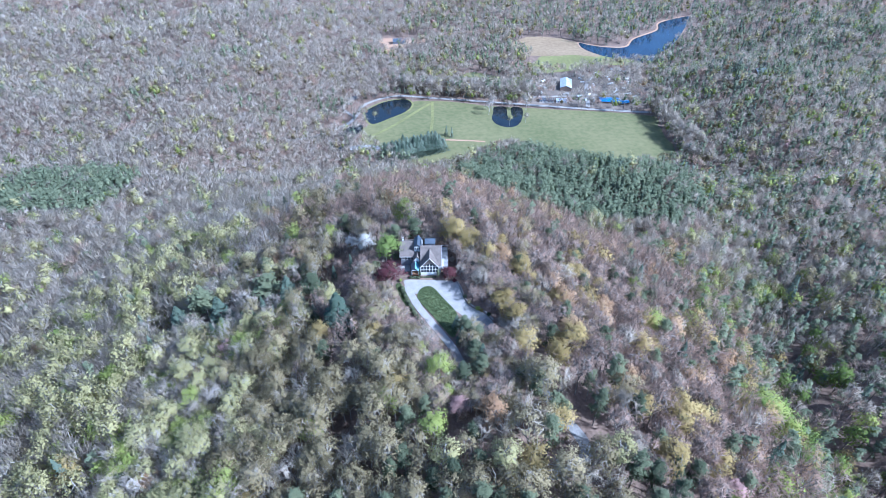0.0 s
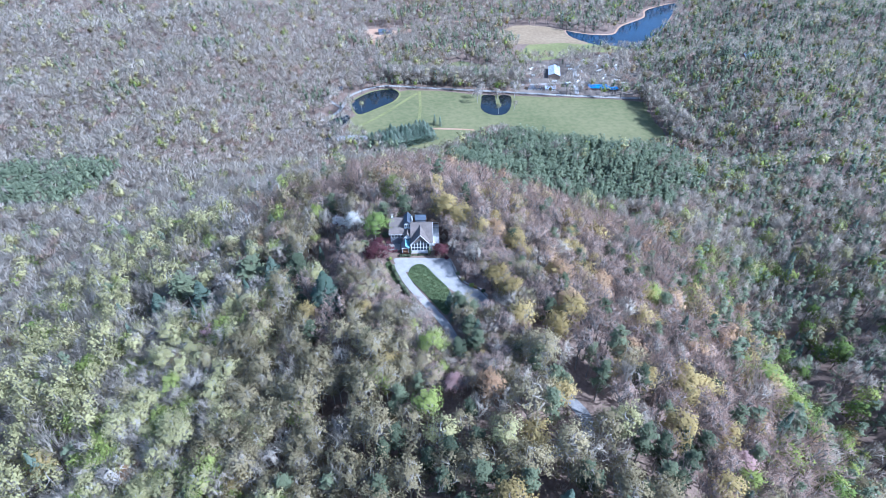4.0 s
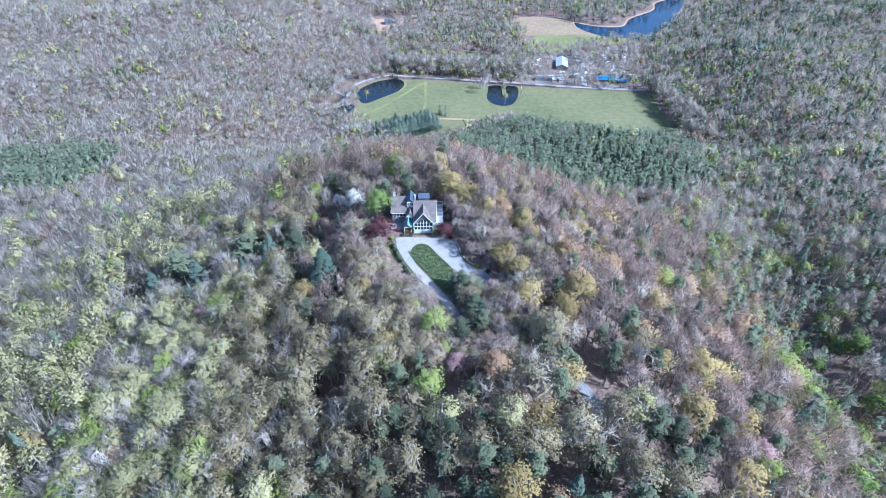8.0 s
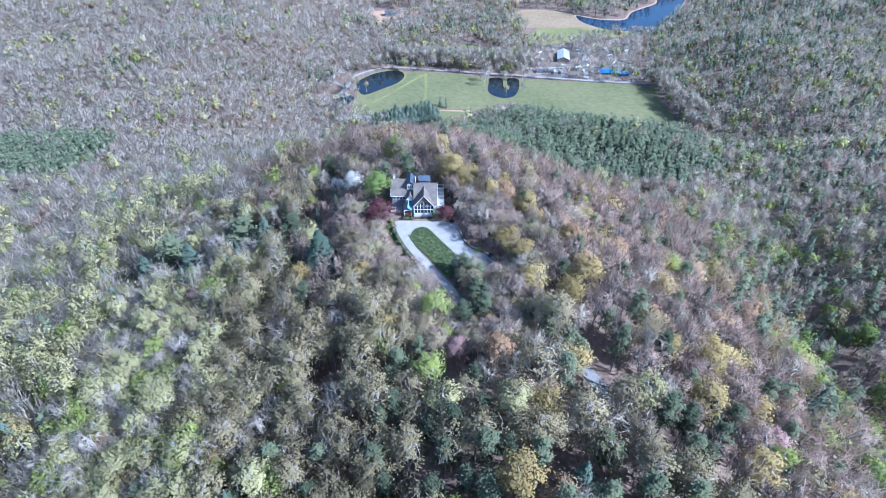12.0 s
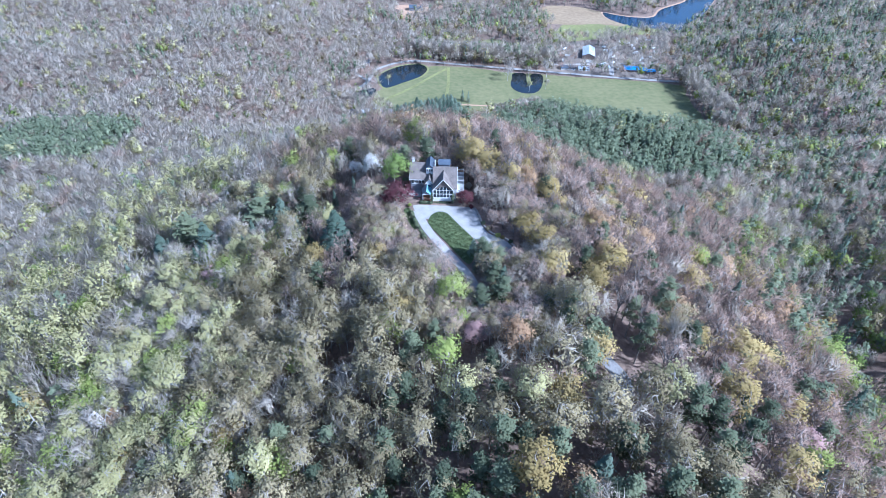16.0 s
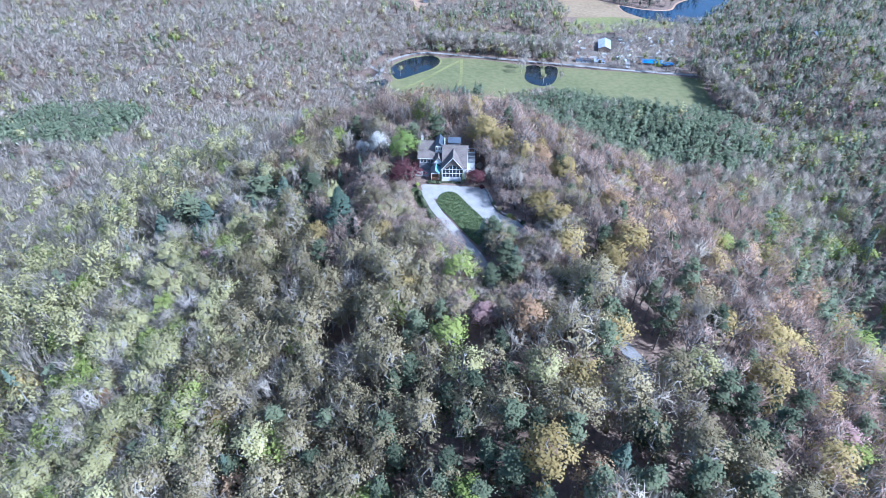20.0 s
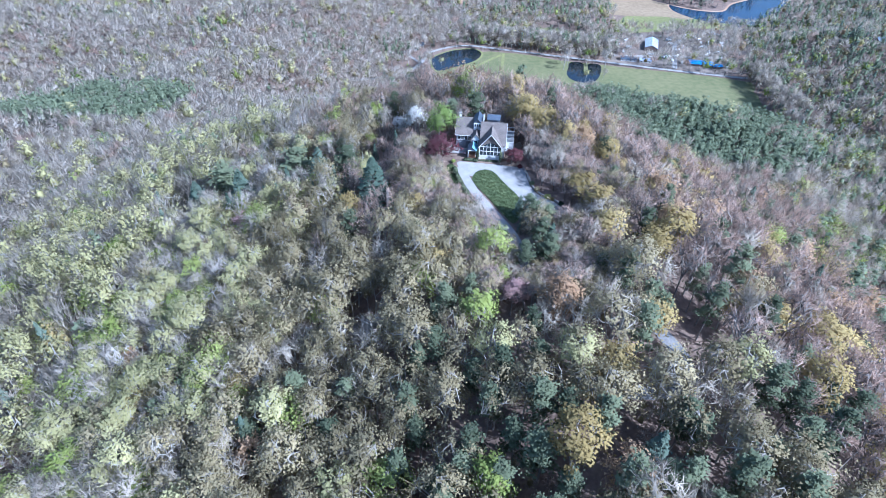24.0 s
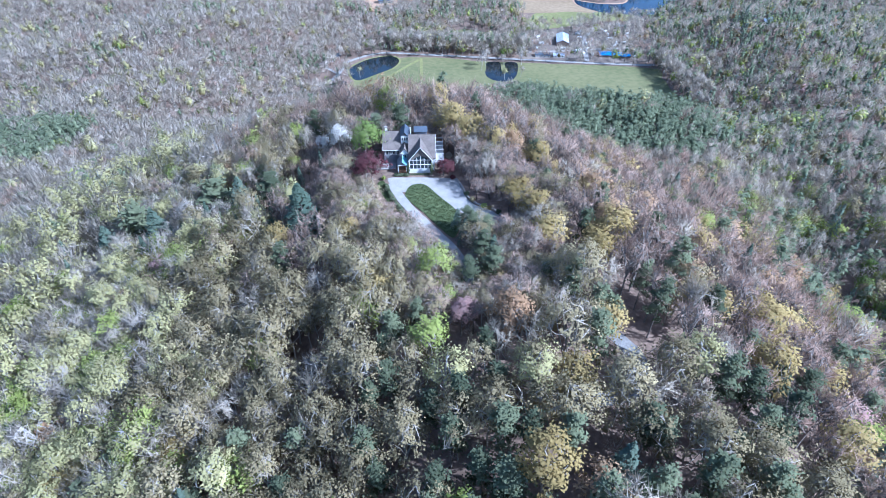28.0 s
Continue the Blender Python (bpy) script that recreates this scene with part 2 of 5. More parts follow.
def height(x, y):
    """The ground's height in metres at x, y (numbers or arrays)."""
    x, y = np.asarray(x, float), np.asarray(y, float)
    best, along = np.full(x.shape, 1e9), np.zeros(x.shape)
    run = 0.0
    for (ax, ay), (bx, by) in zip(RIDGE[:-1], RIDGE[1:]):
        lx, ly = bx - ax, by - ay
        ln = math.hypot(lx, ly)
        k = np.clip(((x - ax) * lx + (y - ay) * ly) / ln ** 2, 0, 1)
        d = np.hypot(x - ax - k * lx, y - ay - k * ly)
        along = np.where(d < best, run + k * ln, along)
        best = np.minimum(d, best)
        run += ln
    z = np.interp(best, DROP_AT, DROP) - 9 * ease(along, 50, 170)
    z = z - 26 * np.exp(-((x - 120) ** 2 + (y - 130) ** 2) / 85 ** 2) - 20 * ease(y, 60, 260)
    gully = x - 172 - 0.35 * np.clip(y, 0, 250)
    z = z - 34 * np.exp(-(gully / 40) ** 2 - ((y + 20) / 170) ** 2) + 22 * np.exp(-((gully - 150) / 90) ** 2 - ((y - 40) / 260) ** 2)
    z = z + ease(best, 25, 80) * 2.2 * waves(x, y, 60, 1) + ease(best, 250, 600) * 14 * waves(x, y, 420, 2)
    z = z + 20 * np.exp(-((x - 150) / 90) ** 2 - ((y - 215) / 75) ** 2) + 12 * np.exp(-((x - 178) / 55) ** 2 - ((y - 95) / 75) ** 2)
    right = 285 + 250 * ease(y, 600, 800)
    start = 238 + 72 * np.exp(-((x - 72) / 45) ** 2)
    flat = ease(y, start, start + 105) * ease(x, -330, -135) * (1 - ease(x, right, right + 190)) * (1 - 0.75 * ease(y, 1020, 1700))
    z = z * (1 - flat) + VALLEY * flat
    return z + 60 * ease(np.hypot(x, y), 1500, 4000)


def stretch(n, near, far):
    """Coordinates that lie dense near 0 and wide far out."""
    u = np.linspace(-1, 1, n)
    return np.sign(u) * (near * np.abs(u) + (far - near) * np.abs(u) ** 3.2)


gx, gy = stretch(241, 300, 4200), stretch(241, 300, 4200) + 120
GX, GY = np.meshgrid(gx, gy)
n = len(gx)
idx = np.arange(n * n).reshape(n, n)
quads = np.stack([idx[:-1, :-1], idx[:-1, 1:], idx[1:, 1:], idx[1:, :-1]], -1).reshape(-1, 4)
tris = np.concatenate([quads[:, [0, 1, 2]], quads[:, [0, 2, 3]]])
ground = new("ground", mesh("ground", np.stack([GX, GY, height(GX, GY)], -1).reshape(-1, 3), tris, [M_LITTER], smooth=True))
tagged(ground, "brown leaf litter on the wooded hill and valley floor", "ground", kind="structure")


def inside(x, y, outline):
    """Which of the points lie within an outline."""
    x, y = np.asarray(x, float), np.asarray(y, float)
    hit = np.zeros(x.shape, bool)
    for (ax, ay), (bx, by) in zip(outline, outline[1:] + outline[:1]):
        if ay != by:
            hit ^= ((ay > y) != (by > y)) & (x < (bx - ax) * (y - ay) / (by - ay) + ax)
    return hit


def rounded(outline, steps=6, closed=True):
    """A smooth curve through the corners of an outline or a line."""
    p = np.array(outline, float)
    k = len(p)
    out = []
    for i in range(k if closed else k - 1):
        a, b, c, d = (p[(i - 1) % k], p[i], p[(i + 1) % k], p[(i + 2) % k]) if closed else (p[max(i - 1, 0)], p[i], p[i + 1], p[min(i + 2, k - 1)])
        for s in range(steps):
            t = s / steps
            out.append(0.5 * (2 * b + (c - a) * t + (2 * a - 5 * b + 4 * c - d) * t * t + (3 * b - a - 3 * c + d) * t ** 3))
    if not closed:
        out.append(p[-1])
    return np.array(out)


def area(name, outline, mat, lift, label, rings=8, level=None, ragged=0.0, category=""):
    """A patch of ground, grass or water within an outline, lying on the land or at a level."""
    rim = rounded(outline)
    if ragged:
        mid = rim.mean(0)
        rim = mid + (rim - mid) * (1 + ragged * waves(rim[:, :1], rim[:, 1:], 25, 5))
    if level is not None or rings == 1:
        z = np.full(len(rim), level) if level is not None else height(rim[:, 0], rim[:, 1]) + lift
        bm = bmesh.new()
        bmesh.ops.triangulate(bm, faces=[bm.faces.new([bm.verts.new((*p, h)) for p, h in zip(rim, z)])])
        bmesh.ops.recalc_face_normals(bm, faces=bm.faces)
        if sum(f.normal.z * f.calc_area() for f in bm.faces) < 0:
            bmesh.ops.reverse_faces(bm, faces=bm.faces)
        me = bpy.data.meshes.new(name)
        bm.to_mesh(me)
        bm.free()
        me.materials.append(mat)
        return tagged(new(name, me), label, category or name.replace("_", " "), kind="structure")
    mid = rim.mean(0)
    k = len(rim)
    pts = np.concatenate([mid + (rim - mid) * (i + 1) / rings for i in range(rings)] + [mid[None]])
    z = height(pts[:, 0], pts[:, 1]) + lift if level is None else np.full(len(pts), level)
    f = []
    for j in range(k):
        q = (j + 1) % k
        f.append((rings * k, j, q))
        for i in range(rings - 1):
            f += [(i * k + j, (i + 1) * k + j, (i + 1) * k + q), (i * k + j, (i + 1) * k + q, i * k + q)]
    ob = new(name, mesh(name, np.column_stack([pts, z]), f, [mat], smooth=True))
    return tagged(ob, label, category or name.replace("_", " "), kind="structure")


def ribbon(name, line, width, mat, lift, label, category="", across=4):
    """A road or path of a given width along a smooth line, on the land."""
    c = rounded(line, 8, closed=False)
    d = np.gradient(c, axis=0)
    d /= np.linalg.norm(d, axis=1)[:, None]
    side = np.column_stack([-d[:, 1], d[:, 0]])
    k = np.linspace(-0.5, 0.5, across + 1)
    edge = 1 + 0.06 * waves(c[:, 0], c[:, 1], 6, 9)
    pts = c[:, None] + side[:, None] * (k[None, :, None] * width * edge[:, None, None])
    z = height(pts[..., 0], pts[..., 1]) + lift
    v = np.dstack([pts, z[..., None]]).reshape(-1, 3)
    i = np.arange(len(c) * (across + 1)).reshape(len(c), across + 1)
    q = np.stack([i[:-1, 1:], i[:-1, :-1], i[1:, :-1], i[1:, 1:]], -1).reshape(-1, 4)
    ob = new(name, mesh(name, v, np.concatenate([q[:, [0, 1, 2]], q[:, [0, 2, 3]]]), [mat], smooth=True))
    return tagged(ob, label, category or "road", kind="structure")


FIELD = [(-104, 470), (-93, 520), (-60, 540), (-42, 572), (-36, 592), (10, 592), (70, 576), (135, 567), (290, 543), (296, 500), (292, 420), (255, 395), (170, 390), (60, 385), (-10, 392), (-60, 425)]
POND_W = [(-103, 545), (-102, 563), (-80, 590), (-52, 599), (-40, 584), (-46, 559), (-68, 536), (-91, 518)]
POND_S = [(-132, 485), (-126, 505), (-106, 516), (-103, 498), (-116, 480)]
POND_M = [(77, 555), (80, 571), (96, 571), (96, 542), (99, 533), (102, 542), (104, 569), (119, 567), (116, 536), (107, 513), (93, 507), (80, 515), (74, 531)]
LAKE = [(258, 850), (275, 838), (305, 825), (340, 828), (366, 871), (424, 922), (448, 973), (524, 1016), (480, 929), (432, 845), (386, 790), (353, 740), (331, 765), (298, 772), (272, 797), (258, 822)]
MUD = [(124, 831), (167, 885), (219, 880), (245, 862), (275, 835), (280, 780), (238, 785), (178, 780), (150, 792)]
MARSH = [(140, 708), (183, 784), (221, 800), (276, 786), (331, 768), (347, 748), (314, 736), (257, 736), (205, 708)]
GLADE = [(30, 690), (58, 706), (118, 668), (93, 652), (38, 656)]
CAMP = [(130, 578), (210, 568), (290, 560), (320, 610), (318, 735), (255, 700), (185, 700), (140, 650)]
COURT = [(-9.6, -4.6), (-4, -4.4), (4, -4.6), (10.2, -5.4), (11.4, -9.2), (12.8, -15), (15.4, -19.2), (19.3, -21.6), (22.6, -27), (20.2, -30.4), (15.8, -28.2), (11.3, -22.5), (7.0, -18.2), (3, -12.4), (0, -9), (-4, -11.4), (-7.4, -11.4), (-8.9, -8)]
ISLAND = [(-4.2, -12.1), (-3.2, -9.4), (-0.6, -8.0), (2.0, -9.4), (5.2, -14.5), (8.8, -19.8), (10.6, -24.5), (10.2, -30), (8.4, -33.5), (5.2, -29.4), (1.0, -22.6), (-2.4, -17.8), (-4.2, -14.5)]
LAWN_W = [(-12.8, -7), (-11.2, -6), (-9.6, -9), (-8.0, -14), (-5.0, -21), (-2.0, -26.5), (-3.0, -27), (-6.6, -21), (-10.4, -14)]
DRIVE = [(-8.6, -7.5), (-6.4, -13), (-3.6, -19), (0.8, -26.2), (5.2, -33), (8.4, -38.4), (11.0, -45), (12.5, -52)]
LANE = [(19, -25.5), (24, -31), (29.5, -41), (35, -53), (41.5, -64), (45.5, -71.5), (43, -77.5), (36, -80), (28, -80.5)]
ROAD = [(-190, 455), (-146, 494), (-122, 522), (-114, 555), (-105, 585), (-65, 611), (-6, 603), (69, 590), (133, 578), (212, 564), (300, 551)]
CLEARING = [(-130, 868), (-90, 880), (-50, 866), (-20, 884), (-30, 856), (-62, 835), (-78, 800), (-70, 765), (-84, 770), (-96, 812), (-105, 850)]
FAR_TRACK = [(-50, 862), (-15, 888), (46, 912), (90, 920)]
YARD = [(-13, -3), (-12.5, 14), (7.5, 15), (9, 5), (9, -4)]

def swollen(outline, metres):
    """The outline moved outwards by some metres."""
    p = np.array(outline, float)
    turn = np.sign(np.sum(p[:, 0] * np.roll(p[:, 1], -1) - p[:, 1] * np.roll(p[:, 0], -1)))
    d = np.roll(p, -1, 0) - np.roll(p, 1, 0)
    d /= np.linalg.norm(d, axis=1)[:, None]
    return [tuple(q) for q in p + metres * turn * np.column_stack([d[:, 1], -d[:, 0]])]


area("meadow", FIELD, M_GRASS, 0.12, "mown green valley meadow with pale tracks", 14, ragged=0.01)
area("marsh", MARSH, M_MARSH, 0.10, "yellow-green marsh grass at the lake's head", 1, ragged=0.05)
area("mud_flat", MUD, M_MUD, 0.14, "tan exposed mud flat of the drawn-down lake", 1, ragged=0.03)
area("glade", GLADE, M_GRASS, 0.12, "small grassy clearing between the woods", ragged=0.06)
area("campground", CAMP, M_EARTH, 0.06, "bare earth of the campground below the trees", ragged=0.04, category="ground")


area("lake_shore", [(p[0], p[1] + 3) for p in swollen(LAKE, 2.5)], M_CLAY, 0.18, "reddish bare clay shore round the lake", 1, category="bank")
area("lake", LAKE, M_LAKE, 0, "deep blue lake water reflecting the sky", level=VALLEY + 0.26, category="water")
area("pond_bank", swollen(POND_W, 3), M_MARSH, 0.16, "pale grassy rim of the oval pond", 1, category="bank")
for outline, words in ((POND_W, "dark oval pond beside the curved road"), (POND_S, "small brown pond at the wood's edge"), (POND_M, "dark notched pond in the meadow")):
    area("pond", outline, M_WATER, 0, words, level=VALLEY + 0.24, category="water")
ribbon("valley_road", ROAD, 5.5, M_GRAVEL, 0.30, "pale valley road past pond and meadow")
ribbon("meadow_track", [(-12, 470), (-9, 530), (-10, 590)], 4.0, M_MARSH, 0.20, "worn pale track mown across the meadow", "path")
ribbon("meadow_track", [(-92, 478), (-60, 515), (-30, 560), (-12, 585)], 5.0, M_MARSH, 0.20, "faint pale track across the meadow grass", "path")
ribbon("meadow_track", [(-80, 440), (-30, 470), (30, 470), (60, 466)], 3.5, M_CLAY, 0.20, "bare earth track along the conifer row", "path")
area("lawn_strip", LAWN_W, M_LAWN, 0.05, "narrow shaded lawn beside the drive", category="lawn")
area("gravel_court", COURT, M_GRAVEL, 0.09, "pale gravel forecourt in front of the house", category="drive")
ribbon("drive", DRIVE, 2.7, M_GRAVEL, 0.13, "pale gravel drive curving round the grass island", "drive")
ribbon("lane", LANE, 3.4, M_ASPHALT, 0.10, "grey lane bending down through the woods")
island = area("grass_island", ISLAND, M_LAWN, 0.20, "teardrop island of dark green lawn", category="lawn")


# ---------------------------------------------------------------- trees
def tubes(segs, sides):
    """Tapered tubes; segs: rows of two ends and two radii."""
    segs = np.asarray(segs, float)
    a, b, ra, rb = segs[:, :3], segs[:, 3:6], segs[:, 6], segs[:, 7]
    w = b - a
    w /= np.linalg.norm(w, axis=1)[:, None] + 1e-9
    u = np.cross(w, np.where(np.abs(w[:, 2:3]) > 0.9, (1.0, 0, 0), (0, 0, 1.0)))
    u /= np.linalg.norm(u, axis=1)[:, None]
    v = np.cross(w, u)
    ang = np.arange(sides) * 2 * np.pi / sides
    ring = np.cos(ang)[None, :, None] * u[:, None] + np.sin(ang)[None, :, None] * v[:, None]
    pts = np.concatenate([a[:, None] + ring * ra[:, None, None], b[:, None] + ring * rb[:, None, None]], 1)
    f = []
    for i in range(sides):
        j = (i + 1) % sides
        f += [(i, j, sides + j), (i, sides + j, sides + i)]
    f = np.array(f)
    return pts.reshape(-1, 3), (f[None] + (np.arange(len(a)) * 2 * sides)[:, None, None]).reshape(-1, 3)


def slivers(a, b, width, rng):
    """Twigs: one thin tapering triangle each."""
    w = b - a
    s = np.cross(w, rng.normal(size=a.shape))
    s /= np.linalg.norm(s, axis=1)[:, None] + 1e-9
    pts = np.stack([a - s * width / 2, a + s * width / 2, b], 1).reshape(-1, 3)
    return pts, np.arange(len(pts)).reshape(-1, 3)


def leaves(c, size, out, rng, lean=0.9):
    """Leaf sprays: small kinked triangles round the points c that face outwards on the whole."""
    nrm = rng.normal(size=c.shape) + lean * out
    nrm /= np.linalg.norm(nrm, axis=1)[:, None] + 1e-9
    u = np.cross(nrm, rng.normal(size=c.shape))
    u /= np.linalg.norm(u, axis=1)[:, None] + 1e-9
    v = np.cross(nrm, u)
    s = (size * rng.uniform(0.6, 1.4, len(c)))[:, None]
    pts = np.stack([c + u * s, c - 0.5 * u * s + 0.8 * v * s, c - 0.5 * u * s - 0.8 * v * s], 1).reshape(-1, 3)
    return pts, np.arange(len(pts)).reshape(-1, 3)


def merged(pieces):
    v, f, s, k = [], [], [], 0
    for pts, tri, slot in pieces:
        v.append(pts)
        f.append(tri + k)
        s.append(np.full(len(tri), slot))
        k += len(pts)
    return np.concatenate(v), np.concatenate(f), np.concatenate(s)


def rounded_normals(v, f, loose, own=0.45):
    """Normals that follow the crown's dome, so that sprays and twigs take light as one soft mass; loose: the faces that may turn over."""
    low, high = v[:, 2].min(), v[:, 2].max()
    out = v - np.array((v[:, 0].mean(), v[:, 1].mean(), low + 0.38 * (high - low)))
    out /= np.linalg.norm(out, axis=1)[:, None] + 1e-9
    g = np.cross(v[f[:, 1]] - v[f[:, 0]], v[f[:, 2]] - v[f[:, 0]])
    g /= np.linalg.norm(g, axis=1)[:, None] + 1e-9
    back = loose & (np.sum(g * out[f[:, 0]], 1) < 0)
    f = f.copy()
    f[back] = f[back][:, ::-1]
    g[back] *= -1
    n = out.copy()
    for c in range(3):
        np.add.at(n, f[:, c], own * g)
    return f, n / (np.linalg.norm(n, axis=1)[:, None] + 1e-9)


def clump_mass(shell, heart, rings, sides, rng, rough=0.22, fill=0.43):
    """The dense inside of a far crown: a lobed, knobbly mass on which the sprays and twigs stand."""
    up = np.linspace(-0.55, 1.32, rings)
    az = np.arange(sides) * 2 * np.pi / sides
    az = az[None] + (np.arange(rings) % 2)[:, None] * np.pi / sides + rng.uniform(-0.2, 0.2, (rings, sides))
    p = shell(az.ravel(), np.repeat(up, sides) + rng.uniform(-0.1, 0.1, rings * sides))
    p = np.vstack([p, shell(np.array(0.0), np.array(1.57))])
    p = heart + (p - heart) * (fill * rng.uniform(1 - rough, 1 + rough, len(p)))[:, None]
    i = np.arange((rings - 1) * sides).reshape(rings - 1, sides)
    j = np.roll(i, -1, 1)
    f = np.concatenate([np.stack([i, j, j + sides], -1).reshape(-1, 3), np.stack([i, j + sides, i + sides], -1).reshape(-1, 3)])
    k = (rings - 1) * sides + np.arange(sides)
    return p, np.concatenate([f, np.stack([k, np.roll(k, -1), np.full(sides, rings * sides)], -1)])


def broadleaf(seed, tall, wide, low, limbs, boughs, twigs, leafy, leaf_size, twig_width, tube=True, clump=0.10, fan=0.6, dome=2.0, cover=(0, 0, 0, 0, 1)):
    """Trunk with limbs, and a domed crown of boughs, twigs and leaf tufts. Gives (trunk, crown) as arrays; crown slots: 0 bark, 1 leaf, 2 twig."""
    rng = np.random.RandomState(seed)
    half = (tall - low) * 0.5
    mid = low + half
    lean = rng.normal(0, 0.5, 2)
    knots = np.array([(lean[0] * k * k + rng.normal(0, 0.12) * (k > 0), lean[1] * k * k + rng.normal(0, 0.12) * (k > 0), tall * 0.72 * k) for k in (0, 0.3, 0.6, 0.85, 1)])
    r0 = 0.012 * tall + 0.05
    wood = [(*knots[i], *knots[i + 1], r0 * (1, .8, .6, .4)[i], r0 * (.8, .6, .4, .2)[i]) for i in range(4)]
    phase = rng.uniform(0, 6.28, 4)

    def shell(az, up):
        """A point of the crown's lobed outline."""
        lob = 1 + 0.20 * np.sin(3 * az + phase[0]) * np.cos(up) + 0.14 * np.sin(5 * az + phase[1] + 3 * up) + 0.12 * np.sin(4 * up + phase[2])
        return np.stack([np.cos(az) * np.cos(up) * wide * lob + lean[0], np.sin(az) * np.cos(up) * wide * lob + lean[1], mid + np.sin(up) * half * (0.9 + 0.12 * lob)], -1)

    ends = []
    for i in range(limbs):
        h = low * 0.9 + (tall * 0.72 - low * 0.9) * (i + rng.uniform(0, 0.8)) / limbs
        root = np.array([np.interp(h, knots[:, 2], knots[:, c]) for c in range(3)])
        end = shell(i * 2.4 + rng.uniform(-0.4, 0.4), rng.uniform(-0.1, 1.0) if i < limbs - 1 else 1.35) * (0.85, 0.85, 0.97)
        bend = root * 0.45 + end * 0.55 + np.array((0, 0, -0.08 * wide)) + rng.normal(0, 0.3, 3)
        rl = r0 * rng.uniform(0.50, 0.68)
        wood += [(*root, *bend, rl, rl * 0.7), (*bend, *end, rl * 0.7, rl * 0.25)]
        ends.append((root, bend, end))
    ends = np.array(ends)
    pick = rng.randint(0, limbs, boughs)
    k = rng.uniform(0.2, 0.95, boughs)[:, None]
    a = ends[pick, 1] * (1 - k) + ends[pick, 2] * k
    base = np.arctan2(ends[pick, 2, 1], ends[pick, 2, 0]) + rng.normal(0, 0.75, boughs)
    b = shell(base, np.clip(rng.uniform(-0.35, 1.45, boughs), -0.35, 1.5)) * 1.0
    b = a + (b - a) * rng.uniform(0.6, 1.0, boughs)[:, None]
    m = (a + b) / 2 + rng.normal(0, 0.07 * wide, a.shape)
    pieces = []
    if tube:
        rb = np.full((boughs, 1), r0 * 0.40)
        pieces.append((*tubes(np.concatenate([np.hstack([a, m, rb, rb * 0.6])]), 3), 0))
        pieces.append((*slivers(m, b, r0 * 0.46, rng), 0))
    else:
        pieces.append((*slivers(a, b, twig_width * 1.5, rng), 0))
    tips = b
    if twigs:
        who = rng.randint(0, boughs, twigs)
        k = rng.uniform(0.2, 1.0, twigs)[:, None] ** 0.8
        ta = np.where(k < 0.5, a[who] + (m[who] - a[who]) * k * 2, m[who] + (b[who] - m[who]) * (k * 2 - 1))
        way = ta - np.array((lean[0], lean[1], low))
        way /= np.linalg.norm(way, axis=1)[:, None] + 1e-9
        run = b[who] - a[who]
        run /= np.linalg.norm(run, axis=1)[:, None] + 1e-9
        tb = ta + (0.55 * way + 0.6 * run + rng.normal(0, fan, (twigs, 3))) * rng.uniform(0.10, 0.34 if tube or twigs > 200 else 0.5, twigs)[:, None] * wide
        pieces.append((*slivers(ta, tb, twig_width, rng), 2))
        tips = tb
    if leafy:
        who = rng.randint(0, max(1, int(0.3 * len(tips))), leafy)
        c = tips[who] + rng.normal(0, clump * wide, (leafy, 3))
        if tips is b:
            c = c + (m[who] - b[who]) * rng.uniform(0, 0.6, leafy)[:, None] ** 2
        o = c - np.array((lean[0], lean[1], mid - 0.4 * half))
        o /= np.linalg.norm(o, axis=1)[:, None] + 1e-9
        pieces.append((*leaves(c, leaf_size, o + np.array((0, 0, 0.35)), rng, dome), 1))
    rings, sides, count, spray, slot = cover
    heart = np.array((lean[0], lean[1], mid - 0.2 * half))
    if rings:
        pieces.append((*clump_mass(shell, heart, rings, sides, rng), slot))
    if count:       # sprays that stand out from the crown and break its outline
        up = np.arcsin(rng.uniform(-0.3, 1.0, count))
        c = shell(np.arange(count) * 2.39996 + rng.uniform(-0.3, 0.3, count), up)
        o = c - heart
        if slot == 2:       # a broom of fine twigs instead
            ta = heart + o * rng.uniform(0.3, 0.75, count)[:, None] + rng.normal(0, 0.1 * wide, o.shape)
            tb = heart + o * rng.uniform(0.85, 1.12, count)[:, None] + np.array((0, 0, 0.1 * wide))
            pieces.append((*slivers(ta, tb, spray, rng), 2))
        else:
            c = heart + o * rng.uniform(0.55, 1.06, count)[:, None]
            o /= np.linalg.norm(o, axis=1)[:, None] + 1e-9
            pieces.append((*leaves(c, spray, o, rng, 1.3), slot))
    return tubes(wood, 3), merged(pieces)


